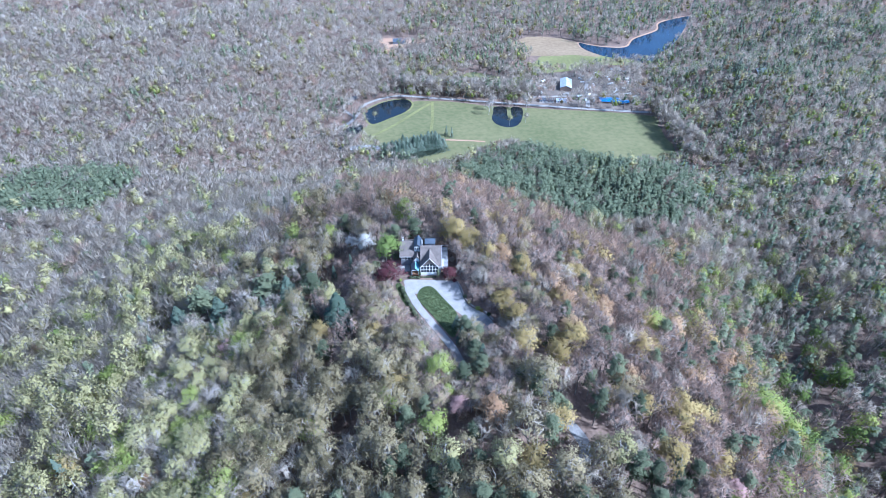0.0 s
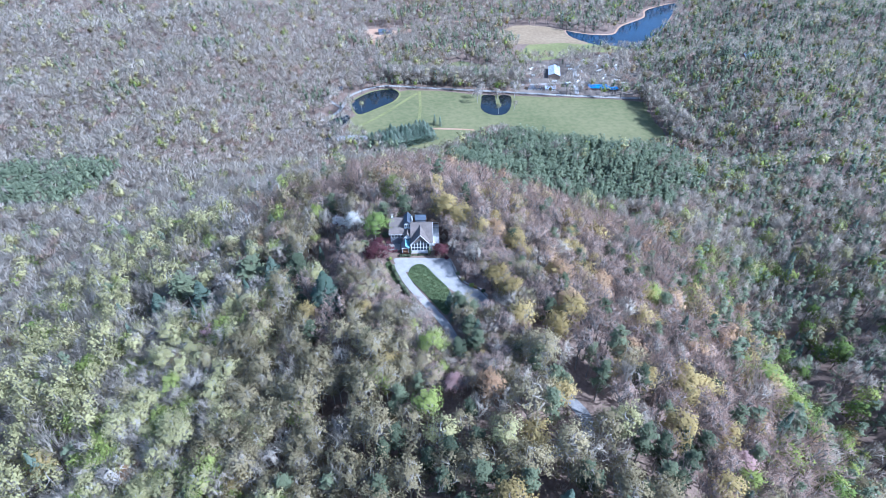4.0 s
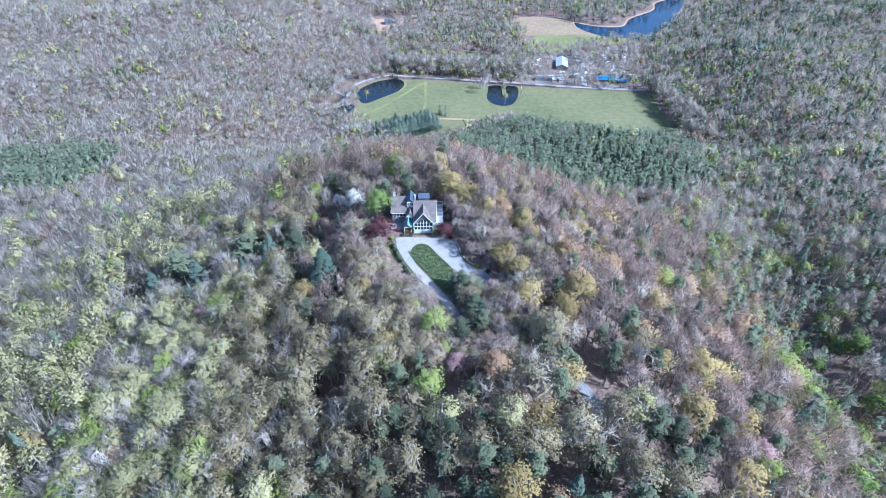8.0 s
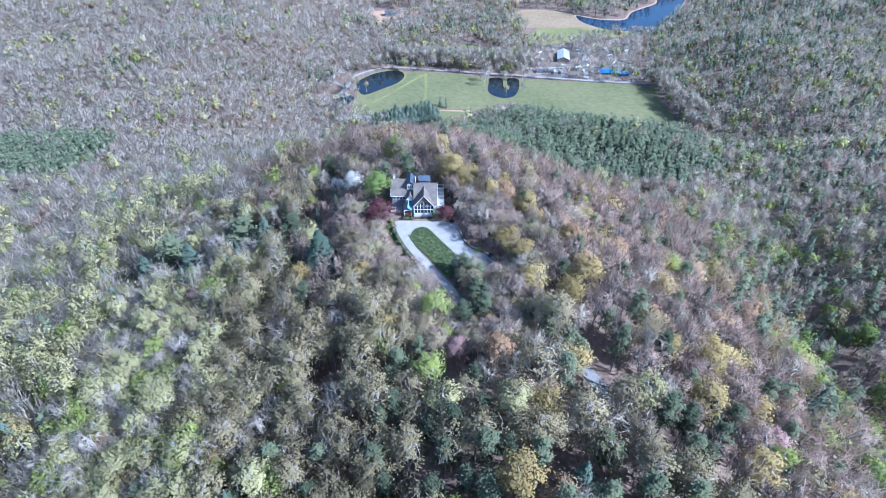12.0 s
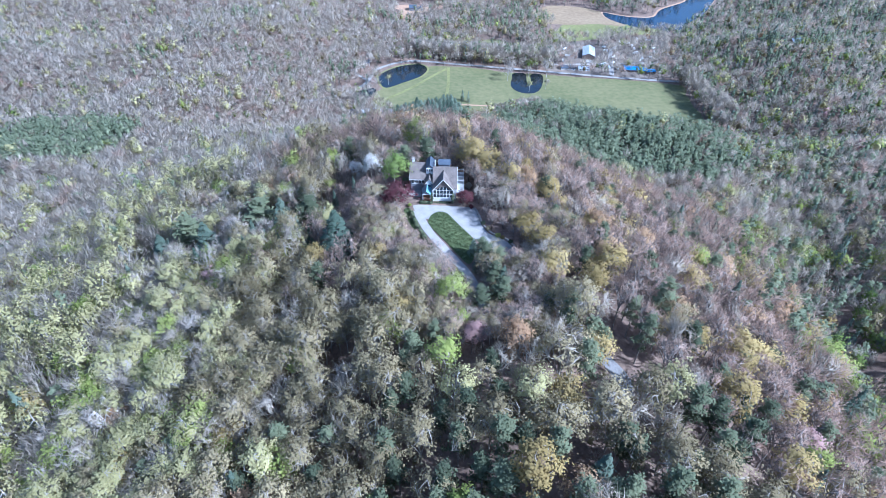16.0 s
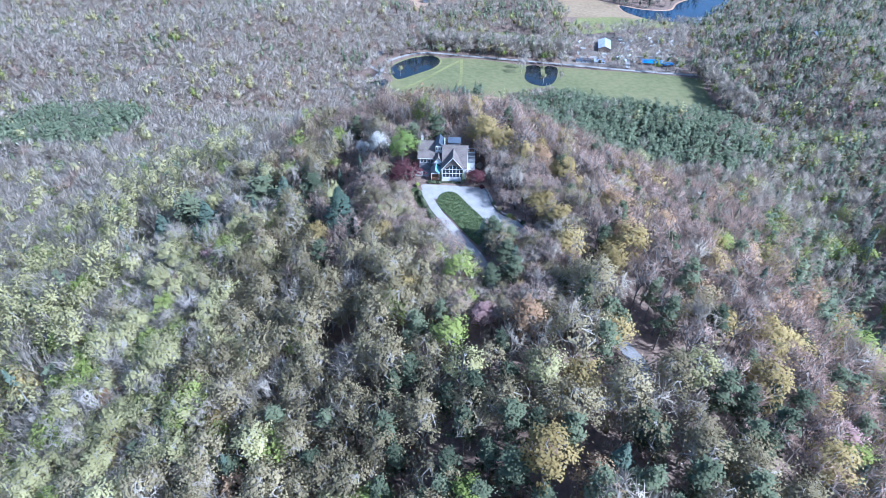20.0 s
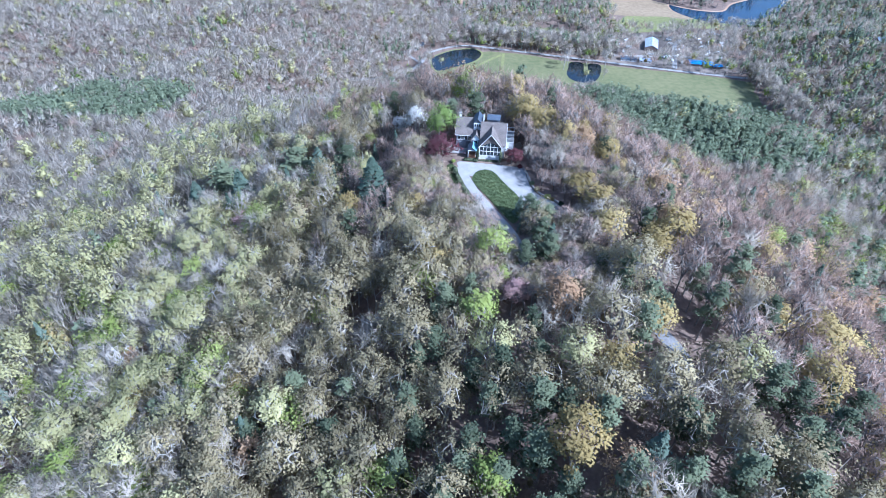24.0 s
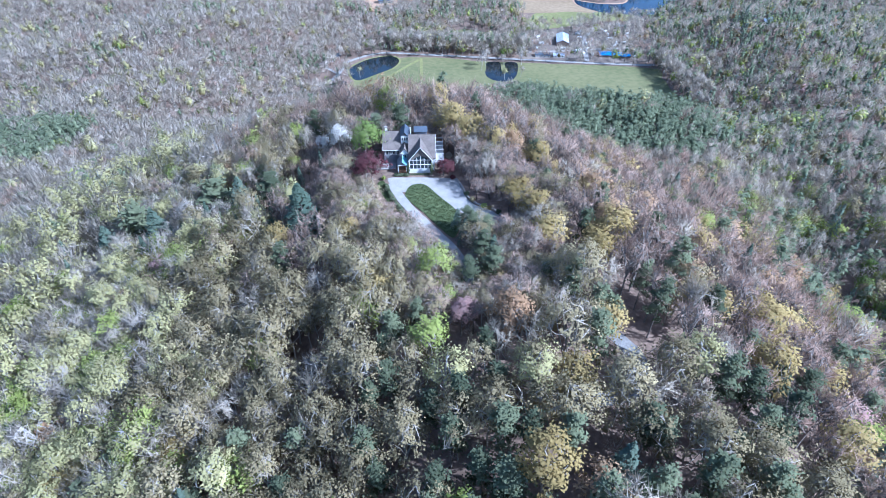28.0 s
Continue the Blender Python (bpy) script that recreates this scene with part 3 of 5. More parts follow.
def pine(seed, tall, wide, low, tiers, tufts, size, lean_out=1.0, rings=0):
    """A tall bare trunk with an irregular crown of needle tufts."""
    rng = np.random.RandomState(seed)
    lean = rng.normal(0, 0.4, 2)
    r0 = 0.010 * tall + 0.04
    at = lambda h: np.array((lean[0] * (h / tall) ** 2, lean[1] * (h / tall) ** 2, h))
    hs = np.linspace(0, tall, 5)
    wood = [(*at(hs[i]), *at(hs[i + 1]), r0 * (1 - 0.23 * i), r0 * (1 - 0.23 * (i + 1)) + 0.01) for i in range(4)]
    cs = []
    for i in range(tiers):
        k = (i + rng.uniform(0, 0.6)) / tiers
        h = low + (tall - low) * k
        az = i * 2.4 + rng.uniform(-0.5, 0.5)
        reach = wide * (1 - 0.75 * k ** 1.5) * rng.uniform(0.55, 1.15)
        end = at(h) + np.array((math.cos(az) * reach, math.sin(az) * reach, reach * 0.15))
        wood.append((*at(h), *end, r0 * 0.3, 0.02))
        for _ in range(max(2, tufts // tiers)):
            t = rng.uniform(0.3, 1.05)
            cs.append(at(h) + (end - at(h)) * t + rng.normal(0, 0.16 * wide, 3) * (1, 1, 0.55))
    c = np.array(cs)
    o = c - at(low + 0.3 * (tall - low))
    o /= np.linalg.norm(o, axis=1)[:, None] + 1e-9
    pieces = [(*leaves(c, size, o + np.array((0, 0, 0.6)), rng, lean_out), 1)]
    if rings:
        half = (tall - low) * 0.5
        heart = at(low + 0.8 * half)
        dome = lambda az, up: np.stack([np.cos(az) * np.cos(up) * wide * 0.85 + lean[0], np.sin(az) * np.cos(up) * wide * 0.85 + lean[1], low + half * (1 + 0.95 * np.sin(up))], -1)
        pieces.append((*clump_mass(dome, heart, rings, 7, rng, 0.3), 1))
    return tubes(wood, 4), merged(pieces)


def spire(seed, tall, wide, tiers, tufts, size, lean_out=1.0):
    """A conifer clothed to the ground in drooping tiers."""
    rng = np.random.RandomState(seed)
    k = rng.uniform(0, 1, tufts) ** 1.3
    az = rng.uniform(0, 6.28, tufts)
    tier = (k * tiers) % 1
    r = wide * (1 - k) ** 0.85 * (1.05 - 0.45 * tier) * (1 + 0.15 * np.sin(az * 3 + k * 20)) * rng.uniform(0.6, 1, tufts) ** 0.5
    c = np.column_stack([np.cos(az) * r, np.sin(az) * r, 0.06 * tall + k * tall * 0.94 - 0.12 * r])
    o = np.column_stack([np.cos(az), np.sin(az), np.full(tufts, 0.6)])
    pts, tri = leaves(c, size, o, rng, lean_out)
    return tubes([(0, 0, 0, 0, 0, tall * 0.97, 0.012 * tall + 0.05, 0.02)], 5), (pts, tri, np.ones(len(tri), int))


def shapes(kind, grade):
    """The forms of one kind; grade 0 nearest to 3 farthest, with fewer and larger sprays."""
    out = []
    for i in range((4, 3, 3, 3)[grade]):
        s = 1 + 100 * list(LEAF_TINTS).index(kind) + 10 * grade + i
        r = np.random.RandomState(s)
        tall, wide = r.uniform(15, 19), r.uniform(3.5, 4.7) * (1.0, 1.0, 1.12, 1.22)[grade]
        limbs, boughs, ls, ww = ((9, 46, 0.27, 0.095), (6, 20, 0.34, 0.12), (4, 8, 0.45, 0.17), (2, 3, 0.66, 0.26))[grade]
        tube, dome = grade == 0, (1.6, 1.4, 1.1, 0.9)[grade]
        if kind in TWIGGY:
            thin = 0.55 if kind == "rosy" and grade < 2 else 1.0
            out.append(broadleaf(s, tall, wide * 1.08, 7.5 if kind == "rosy" and grade < 2 else 5.0, limbs + 1, int(boughs * 1.2), int((950, 310, 44, 5)[grade] * thin), 0, ls, ww, tube,
                                 fan=(0.62, 0.6, 0.45, 0.4)[grade], dome=dome, cover=((0, 0, 0, 0, 2), (0, 0, 70, 0.15, 2), (0, 0, 140, 0.29, 2), (0, 0, 58, 0.54, 2))[grade]))
        elif kind == "pine":
            out.append(pine(s, tall + 1, 3.1, 7.0, (16, 10, 7, 4)[grade], (1400, 400, 150, 38)[grade], (0.27, 0.41, 0.47, 0.84)[grade], rings=(0, 0, 4, 3)[grade]))
        elif kind == "spruce":
            out.append(spire(s, tall, 3.4, 8, (1500, 520, 200, 64)[grade], (0.28, 0.38, 0.55, 0.95)[grade]))
        elif kind == "birch":
            out.append(broadleaf(s, tall + 2, wide * 0.9, 7.0, limbs, boughs, (420, 170, 24, 6)[grade], (1150, 200, 0, 0)[grade], ls * 0.9, ww, tube, clump=0.12, dome=dome, cover=((0, 0, 0, 0, 1), (0, 0, 160, 0.4, 1), (4, 7, 115, 0.5, 1), (3, 5, 42, 0.82, 1))[grade]))
        elif kind in ("burgundy", "green", "white"):
            out.append(broadleaf(s, tall - 2, wide * 0.95, 3.4, limbs, boughs * 2, (500, 100, 20, 6)[grade], (2300, 300, 0, 0)[grade], ls, ww, tube, clump=0.13, dome=dome, cover=((0, 0, 0, 0, 1), (0, 0, 340, 0.44, 1), (4, 7, 115, 0.5, 1), (3, 5, 42, 0.82, 1))[grade]))
        elif kind in ("lime", "gold", "rust", "pink"):
            out.append(broadleaf(s, tall - 1, wide * 0.98, 4.0, limbs, boughs, (420, 90, 18, 5)[grade], (1500, 200, 0, 0)[grade], ls, ww, tube, clump=0.14, dome=dome, cover=((0, 0, 0, 0, 1), (0, 0, 320, 0.42, 1), (4, 7, 115, 0.5, 1), (3, 5, 42, 0.82, 1))[grade]))
        else:
            out.append(broadleaf(s, tall, wide * 1.1, 4.5, limbs + 1, int(boughs * 1.3), (600, 210, 40, 10)[grade], (850, 180, 0, 0)[grade], ls * (0.88 if grade == 0 else 1.0), ww, tube, clump=0.09, dome=dome, cover=((0, 0, 0, 0, 1), (0, 0, 150, 0.42, 1), (4, 7, 115, 0.5, 1), (3, 5, 42, 0.82, 1))[grade]))
    return out


TWIG = {"bare": "bare", "rosy": "rosy", "silver": "silver", "birch": "birch", "oak": "oak", "gold": "gold", "lime": "lime", "rust": "rust", "pink": "pink", "green": "green"}
BARK = {"birch": M_PALEBARK, "silver": M_PALEBARK, "oak": M_OAKBARK, "bare": M_OAKBARK, "gold": M_OAKBARK, "lime": M_OAKBARK}


# where each kind of tree stands
# treeless gaps placed so that barn and far house show from the camera
BARN_VIEW_GAP = [(172, 594), (208, 590), (216, 668), (180, 670)]
FAR_HOUSE_VIEW_GAP = [(458, 592), (492, 598), (494, 632), (460, 636)]
GAPS = [BARN_VIEW_GAP, FAR_HOUSE_VIEW_GAP, swollen(CLEARING, 5), swollen(MARSH, 14), swollen(POND_M, 2), swollen(FIELD, 2), swollen(POND_W, 4), swollen(POND_S, 3), swollen(LAKE, 5), MUD, MARSH, GLADE, COURT, ISLAND, YARD, swollen(LAWN_W, 1.0)]


def clear_of(x, y, line, metres):
    p = rounded(line, 4, closed=False)
    return np.min(np.hypot(x[:, None] - p[None, :, 0], y[:, None] - p[None, :, 1]), axis=1) > metres


def scatter(x0, x1, y0, y1, step, seed):
    rng = np.random.RandomState(seed)
    gx, gy = np.meshgrid(np.arange(x0, x1, step), np.arange(y0, y1, step))
    x = (gx + (np.arange(gx.shape[0]) % 2)[:, None] * step / 2 + rng.uniform(-0.6, 0.6, gx.shape) * step).ravel()
    y = (gy + rng.uniform(-0.6, 0.6, gy.shape) * step).ravel()
    keep = np.ones(len(x), bool)
    for g in GAPS:
        keep &= ~inside(x, y, g)
    keep &= clear_of(x, y, ROAD, 5) & clear_of(x, y, ROAD[1:5], 9) & clear_of(x, y, FAR_TRACK, 9) & clear_of(x, y, LANE[:4], 1.3) & clear_of(x, y, LANE[4:8], 3.0) & clear_of(x, y, LANE[8:], 1.2) & clear_of(x, y, DRIVE[:6], 2.8)
    keep &= ~(inside(x, y, CAMP) & (rng.uniform(size=len(x)) > 0.5))
    return x[keep], y[keep]


KINDS = list(LEAF_TINTS)


def spot(x, y, cx, cy, rx, ry):
    return np.exp(-((x - cx) / rx) ** 2 - ((y - cy) / ry) ** 2)


def choose(x, y, seed):
    """The kind of each tree, by slope, stand and chance; some weights stand in for haze and shade."""
    rng = np.random.RandomState(seed)
    east = ease(x + 0.5 * y, 0, 24)
    far = ease(np.hypot(x, y), 120, 220)
    west = 1 - ease(x, -98, -48)
    patch, patch2 = waves(x, y, 70, 11), waves(x, y, 45, 12)
    w = {k: np.zeros(len(x)) + 1e-6 for k in KINDS}
    w["oak"] = (2.0 * (1 - far) * (1 - east) * (1 - 0.9 * west) + 0.15 * far + 0.12 * east) * (1 - 0.85 * spot(x, y, -22, -4, 34, 26))
    w["bare"] = (0.45 + 0.4 * patch) * (1 - 0.75 * east * (1 - far)) + 0.9 * far + 1.1 * west
    w["rosy"] = 2.6 * east * (1 - far) * (1 - 0.5 * ease(x, 80, 140)) + 4.0 * spot(x, y, -15, 50, 60, 32) + 2.2 * spot(x, y, -22, -4, 34, 26) + 0.15 * far
    # the far western share of this pale kind puts haze into the colours
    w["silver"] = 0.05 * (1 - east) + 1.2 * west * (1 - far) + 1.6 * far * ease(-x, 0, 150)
    w["birch"] = 0.12 * (1 - east) + 1.2 * (1 - ease(x + 0.4 * y, -110, -60)) * (1 - far) + 0.12 * far
    w["lime"] = 0.08 - 0.05 * east * (1 - far) + 0.28 * west * (1 - far) + 0.15 * np.clip(patch2, 0, 1) * (1 - 0.6 * far) + 0.02 * far + 0.13 * ease(x, 70, 140)
    w["gold"] = 0.08 - 0.075 * far + 0.16 * east * (1 - far) + 0.3 * spot(x, y, 20, 30, 40, 40)
    # pines stand on the southern ridge; their extra number darkens it as shade would
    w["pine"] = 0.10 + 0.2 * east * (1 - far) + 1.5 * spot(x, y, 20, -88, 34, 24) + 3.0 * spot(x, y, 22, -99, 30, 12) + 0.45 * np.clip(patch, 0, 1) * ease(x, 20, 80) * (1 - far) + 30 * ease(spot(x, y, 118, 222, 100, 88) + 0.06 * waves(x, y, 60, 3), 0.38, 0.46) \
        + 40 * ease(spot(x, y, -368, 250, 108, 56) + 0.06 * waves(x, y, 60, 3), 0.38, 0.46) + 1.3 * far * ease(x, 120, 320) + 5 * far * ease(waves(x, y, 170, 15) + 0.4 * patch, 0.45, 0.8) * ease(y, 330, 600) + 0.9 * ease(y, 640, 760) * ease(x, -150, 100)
    # extra spruces, and the pines above, put haze's blue into the far east
    w["spruce"] = 0.02 + 2.2 * spot(x, y, -70, -4, 42, 12) + 0.5 * far * ease(x, 100, 300)
    ravine = ease(x, 105, 140) * (1 - ease(y, 40, 110)) * ease(y, -130, -60)
    # more dark pine, less lime: the ravine's shade put into its colours
    w["pine"] = w["pine"] + 1.5 * ravine
    w["lime"] = w["lime"] + 0.2 * ravine
    w["green"] = 0.004 + 0.05 * far + 0.6 * ravine
    bare_slope = 1 - 0.97 * spot(x, y, 67, -77, 30, 30)
    w["green"], w["lime"] = w["green"] * bare_slope, w["lime"] * bare_slope
    w["rust"] = (0.05 + 0.06 * east) * (1 - 0.97 * far)
    w["pink"] = 0.005 - 0.004 * far
    camp = inside(x, y, CAMP)
    for k in ("oak", "birch", "pine", "spruce", "green", "gold", "rust", "lime"):
        w[k] = np.where(camp, 0.02, w[k])
    tab = np.stack([np.clip(w[k], 1e-6, None) for k in KINDS], 1)
    for k in ("white", "burgundy"):
        tab[:, KINDS.index(k)] = 0
    cum = np.cumsum(tab / tab.sum(1, keepdims=True), 1)
    return (rng.uniform(size=len(x))[:, None] > cum).sum(1)


NAMES = {"oak": ("oak_tree", "oak with olive spring buds on pale limbs in the woods"), "bare": ("bare_tree", "leafless grey tree with a fan of fine twigs in the woods"),
         "rosy": ("budding_tree", "leafless tree with pinkish-brown budding twigs on the hillside"), "lime": ("lime_green_tree", "tree in fresh lime-green leaf among bare woods"),
         "birch": ("pale_trunked_tree", "slender pale-trunked tree with sparse green leaves"), "gold": ("golden_tree", "tree with golden-yellow spring catkins and leaves"),
         "pine": ("pine_tree", "tall pine with a dark green crown on a bare trunk"), "spruce": ("spruce_tree", "blue-green spruce clothed to the ground on the slope"),
         "rust": ("rust_brown_tree", "tree in rust-brown young leaf in the woods"), "pink": ("pink_tree", "small pink-red budding tree in the woods"),
         "burgundy": ("burgundy_maple", "burgundy-leaved maple beside the house"), "white": ("white_blossom_tree", "white-blossomed tree near the house"),
         "silver": ("silvery_tree", "silvery bare tree with pale twigs in the woods"), "green": ("green_tree", "tree in full fresh green leaf")}
FORMS = {}


def tree_form(kind, i, low=False):
    """A near tree, built once for each form and kept aside for copying."""
    if (kind, i, low) not in FORMS:
        (tv, tf), (cv, cf, cs) = shapes(kind, 0)[i % 4] if low else SHAPES[kind][i]
        if low:
            (cv, cf, cs) = merged([(tv, tf, 0), (cv, cf, 0)])[:2] + (np.concatenate([np.zeros(len(tf), int), cs]),)
        cf, nrm = rounded_normals(cv, cf, cs > 0)
        FORMS[kind, i, low] = (mesh("trunk", tv, tf, [BARK.get(kind, M_BARK)]), mesh("crown", cv, cf, [BARK.get(kind, M_BARK), LEAF[kind], LEAF[TWIG[kind]] if kind in TWIG else BARK.get(kind, M_BARK)], cs, normals=nrm))
    return FORMS[kind, i, low]


def plant(kind, i, x, y, size, turn, label="", z=None, broad=1.0, low=False):
    name, words = NAMES[kind] if not low else ("young_" + kind + "_brush", "")
    t = new(name)
    t.matrix_world = Matrix.Translation((x, y, (float(height(x, y)) if z is None else z) - 0.15)) @ Matrix.Rotation(turn, 4, "Z") @ Matrix.Diagonal((size * broad, size * broad, size, 1))
    a, b = tree_form(kind, i, low)
    for nm, me in (("trunk", a), ("crown", b)) if not low else (("foliage", b),):
        ob = new(nm, me)
        ob.parent = t
    return tagged(t, label or words, "tree", "trees of the woods" if not label else "")


def woods(name, label, x, y, kinds, grade, seed, low=0.88, high=1.25):
    """Many trees in one mesh."""
    rng = np.random.RandomState(seed)
    vs, fs, ss, ts, ns, k = [], [], [], [], [], 0
    used = [KINDS[i] for i in np.unique(kinds)]
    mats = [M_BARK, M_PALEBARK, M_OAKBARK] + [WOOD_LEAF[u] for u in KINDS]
    z = height(x, y)
    form = rng.randint(0, 100, len(x))
    for kind in used:
        at = KINDS.index(kind)
        lib = shapes(kind, grade)
        bark = mats.index(BARK.get(kind, M_BARK))
        twig = 3 + KINDS.index(TWIG[kind]) if kind in TWIG else bark
        for i, ((tv, tf), (cv, cf, cs)) in enumerate(lib):
            if grade > 1:
                tv, tf = tv[:12], tf[:12]
            if grade == 3:
                tv, tf = tv[:6], tf[:6]
            cf, cn = rounded_normals(cv, cf, cs > 0, (0.45, 0.35, 0.3, 0.25)[grade])
            tn = tv - tv.mean(0) * (1, 1, 0)
            tn = tn * (1, 1, 0) / (np.linalg.norm(tn[:, :2], axis=1)[:, None] + 1e-9)
            nv = np.concatenate([tn, cn])
            v = np.concatenate([tv, cv])
            f = np.concatenate([tf, cf + len(tv)])
            s = np.concatenate([np.full(len(tf), bark), np.choose(cs, [bark, 3 + at, twig])])
            who = np.where((kinds == at) & (form % len(lib) == i))[0]
            if not len(who):
                continue
            size, turn, tint = rng.uniform(low, high, len(who)), rng.uniform(0, 6.28, len(who)), rng.uniform(0.1, 0.9, len(who)) if grade < 2 else rng.uniform(0.2, 0.8, len(who))
            c, d = np.cos(turn)[:, None], np.sin(turn)[:, None]
            px = (v[None, :, 0] * c - v[None, :, 1] * d) * size[:, None] + x[who][:, None]
            py = (v[None, :, 0] * d + v[None, :, 1] * c) * size[:, None] + y[who][:, None]
            pz = v[None, :, 2] * size[:, None] + z[who][:, None] - 0.2
            vs.append(np.stack([px, py, pz], -1).reshape(-1, 3))
            ns.append(np.stack([nv[None, :, 0] * c - nv[None, :, 1] * d, nv[None, :, 0] * d + nv[None, :, 1] * c, np.broadcast_to(nv[None, :, 2], px.shape)], -1).reshape(-1, 3))
            fs.append((f[None] + (k + np.arange(len(who)) * len(v))[:, None, None]).reshape(-1, 3))
            ss.append(np.tile(s, len(who)))
            ts.append((tint[:, None] + rng.normal(0, 0.12, len(v))[None]).ravel())
            k += len(who) * len(v)
    ob = new(name, mesh(name, np.concatenate(vs), np.concatenate(fs), mats, np.concatenate(ss), np.concatenate(ts), normals=np.concatenate(ns)))
    return tagged(ob, label, "woods", kind="stuff")


SHAPES = {k: shapes(k, 0) for k in KINDS}
NEAR = (-106, 92, -110, 40)
MID = (-330, 330, -125, 330)
CAP = 300
rng = np.random.RandomState(4)

# trees that stand out by colour, each in its own place
LANDMARKS = (
    ("green", 0, -17.2, 6.2, 0.90, 1.12, "round bright green tree beside the house"),
    ("white", 1, -25.0, 12.0, 0.76, 0.95, "tree white with blossom beside the house"),
    ("white", 2, -34, 24, 0.55, 1.2, "pale blossoming tree behind the house"),
    ("burgundy", 1, -14.0, -6.8, 0.74, 1.5, "spreading burgundy maple beside the drive"),
    ("burgundy", 2, 6.6, -4.0, 0.34, 2.0, "small burgundy maple at the house's corner"),
    ("pine", 0, -6.5, 17.0, 0.82, 1.7, "dark green fir behind the house"),
    ("pine", 1, -13.5, 16.0, 0.62, 1.7, "dark evergreen behind the green tree"),
    ("gold", 0, 8.0, 17, 0.92, 1.4, "large golden-yellow oak behind the house"),
    ("gold", 1, 15.5, 8.5, 0.92, 1.4, "golden-yellow oak beside the terrace"),
    ("gold", 2, 26.5, -23, 0.70, 1.5, "golden oak at the end of the forecourt"),
    ("gold", 3, 29, -31, 0.70, 1.4, "golden oak beside the lane"),
    ("gold", 3, 11.0, 12.5, 0.92, 1.0, "golden oak beside the terrace deck"),
    ("rosy", 1, 10.5, 4.0, 0.80, 1.0, "bare budding tree beside the terrace deck"),
    ("bare", 2, 17.5, -9.5, 0.55, 1.1, "dead leafless snag beside the forecourt"),
    ("bare", 1, 18.8, -12.8, 0.72, 1.1, "leafless tree beside the forecourt"),
    ("lime", 0, -1.5, -42, 0.55, 1.1, "small lime-green tree beside the drive"),
    ("lime", 1, 3.3, -52, 0.85, 1.0, "lime-green tree beside the drive"),
    ("lime", 2, 1.9, -70, 0.95, 1.0, "yellow-lime tree below the drive"),
    ("rust", 1, 17, -68, 1.0, 1.0, "rust-brown tree below the drive"),
    ("pink", 1, 9, -64, 0.75, 1.0, "rosy red budding tree below the drive"),
    ("gold", 1, 29, -82, 0.95, 1.15, "golden oak beside the bend of the lane"),
    ("gold", 2, 24, -84, 0.80, 1.0, "golden oak above the lane"),
    ("silver", 0, -25, -68, 0.80, 0.9, "silvery bare tree on the slope"),
    ("spruce", 1, -107, 3, 1.3, 2.0, "blue-green spruce on the western slope"),
    ("spruce", 2, -32, -22, 1.1, 2.4, "blue-green spruce below the house"),
    ("spruce", 3, -86, -1, 1.25, 1.9, "blue-green spruce on the western slope"),
    ("pine", 0, -96, 6, 1.25, 1.9, "broad grey-green pine on the western slope"),
    ("pine", 2, -67, 2, 1.2, 2.0, "broad grey-green pine on the western slope"),
    ("spruce", 1, -56, -1, 1.25, 1.8, "blue-green spruce on the western slope"),
    ("pine", 1, -46, -3, 0.95, 1.9, "broad grey-green pine on the western slope"),
    ("lime", 3, -138, 29, 1.05, 1.0, "bright lime-green tree on the western slope"),
    ("lime", 0, -81, -51, 1.05, 1.2, "yellow-lime tree on the western slope"),
    ("lime", 1, -64, -104, 0.9, 1.0, "bright green tree at the slope's foot"),
    ("lime", 2, 126, -37, 1.15, 1.3, "broad lime-green tree above the ravine"),
    ("lime", 3, 98, 116, 1.0, 1.0, "lime-green tree on the eastern slope"),
    ("spruce", 1, 34, -97, 1.0, 1.3, "blue-green conifer beside the lane"),
    ("pine", 2, 16, -98, 0.95, 1.5, "green pine on the ridge"),
)
SLOPE_TREES = (
    ("gold", 0, 32, -43, 0.9, 1.2, "tan-gold oak on the eastern slope"),
    ("gold", 1, 41, -47, 0.9, 1.2, "tan-gold oak on the eastern slope"),
    ("gold", 2, 59, -9, 1.0, 1.2, "golden oak on the eastern slope"),
    ("rust", 0, 65, -12, 0.95, 1.2, "tan-leaved tree on the eastern slope"),
    ("gold", 3, 28, 31, 0.9, 1.1, "golden oak behind the hilltop"),
    ("gold", 1, 36, 2, 0.8, 1.0, "golden oak below the terrace"),
    ("rust", 2, 62, -51, 0.9, 1.1, "tan-leaved tree among bare trunks"),
    ("gold", 2, 55, -60, 0.8, 1.0, "small golden tree among bare trunks"),
    ("lime", 3, 115, 8, 1.0, 1.1, "lime-green tree on the lower eastern slope"),
    ("lime", 1, -85, -51, 1.0, 1.0, "lime-green tree on the western slope"),
    ("lime", 2, -125, -21, 1.1, 1.2, "lime-green tree on the western slope"),
    ("lime", 0, -50, -83, 0.95, 1.0, "lime-green tree at the foot of the oaks"),
    ("silver", 2, -23, -70, 0.8, 0.9, "silvery fan-shaped bare tree among the oaks"),
    ("pink", 2, 84, -83, 0.8, 1.0, "pink budding tree among bare trunks"),
    ("lime", 1, -35, -88, 1.0, 1.1, "olive-green tree at the foot of the oaks"),
)
LANDMARKS += SLOPE_TREES
taken = np.array([(r[2], r[3], 3.2 * r[4] * r[5]) for r in LANDMARKS])
for kind, i, x, y, size, broad, words in LANDMARKS:
    plant(kind, i, x, y, size, rng.uniform(0, 6.28), words, broad=broad)


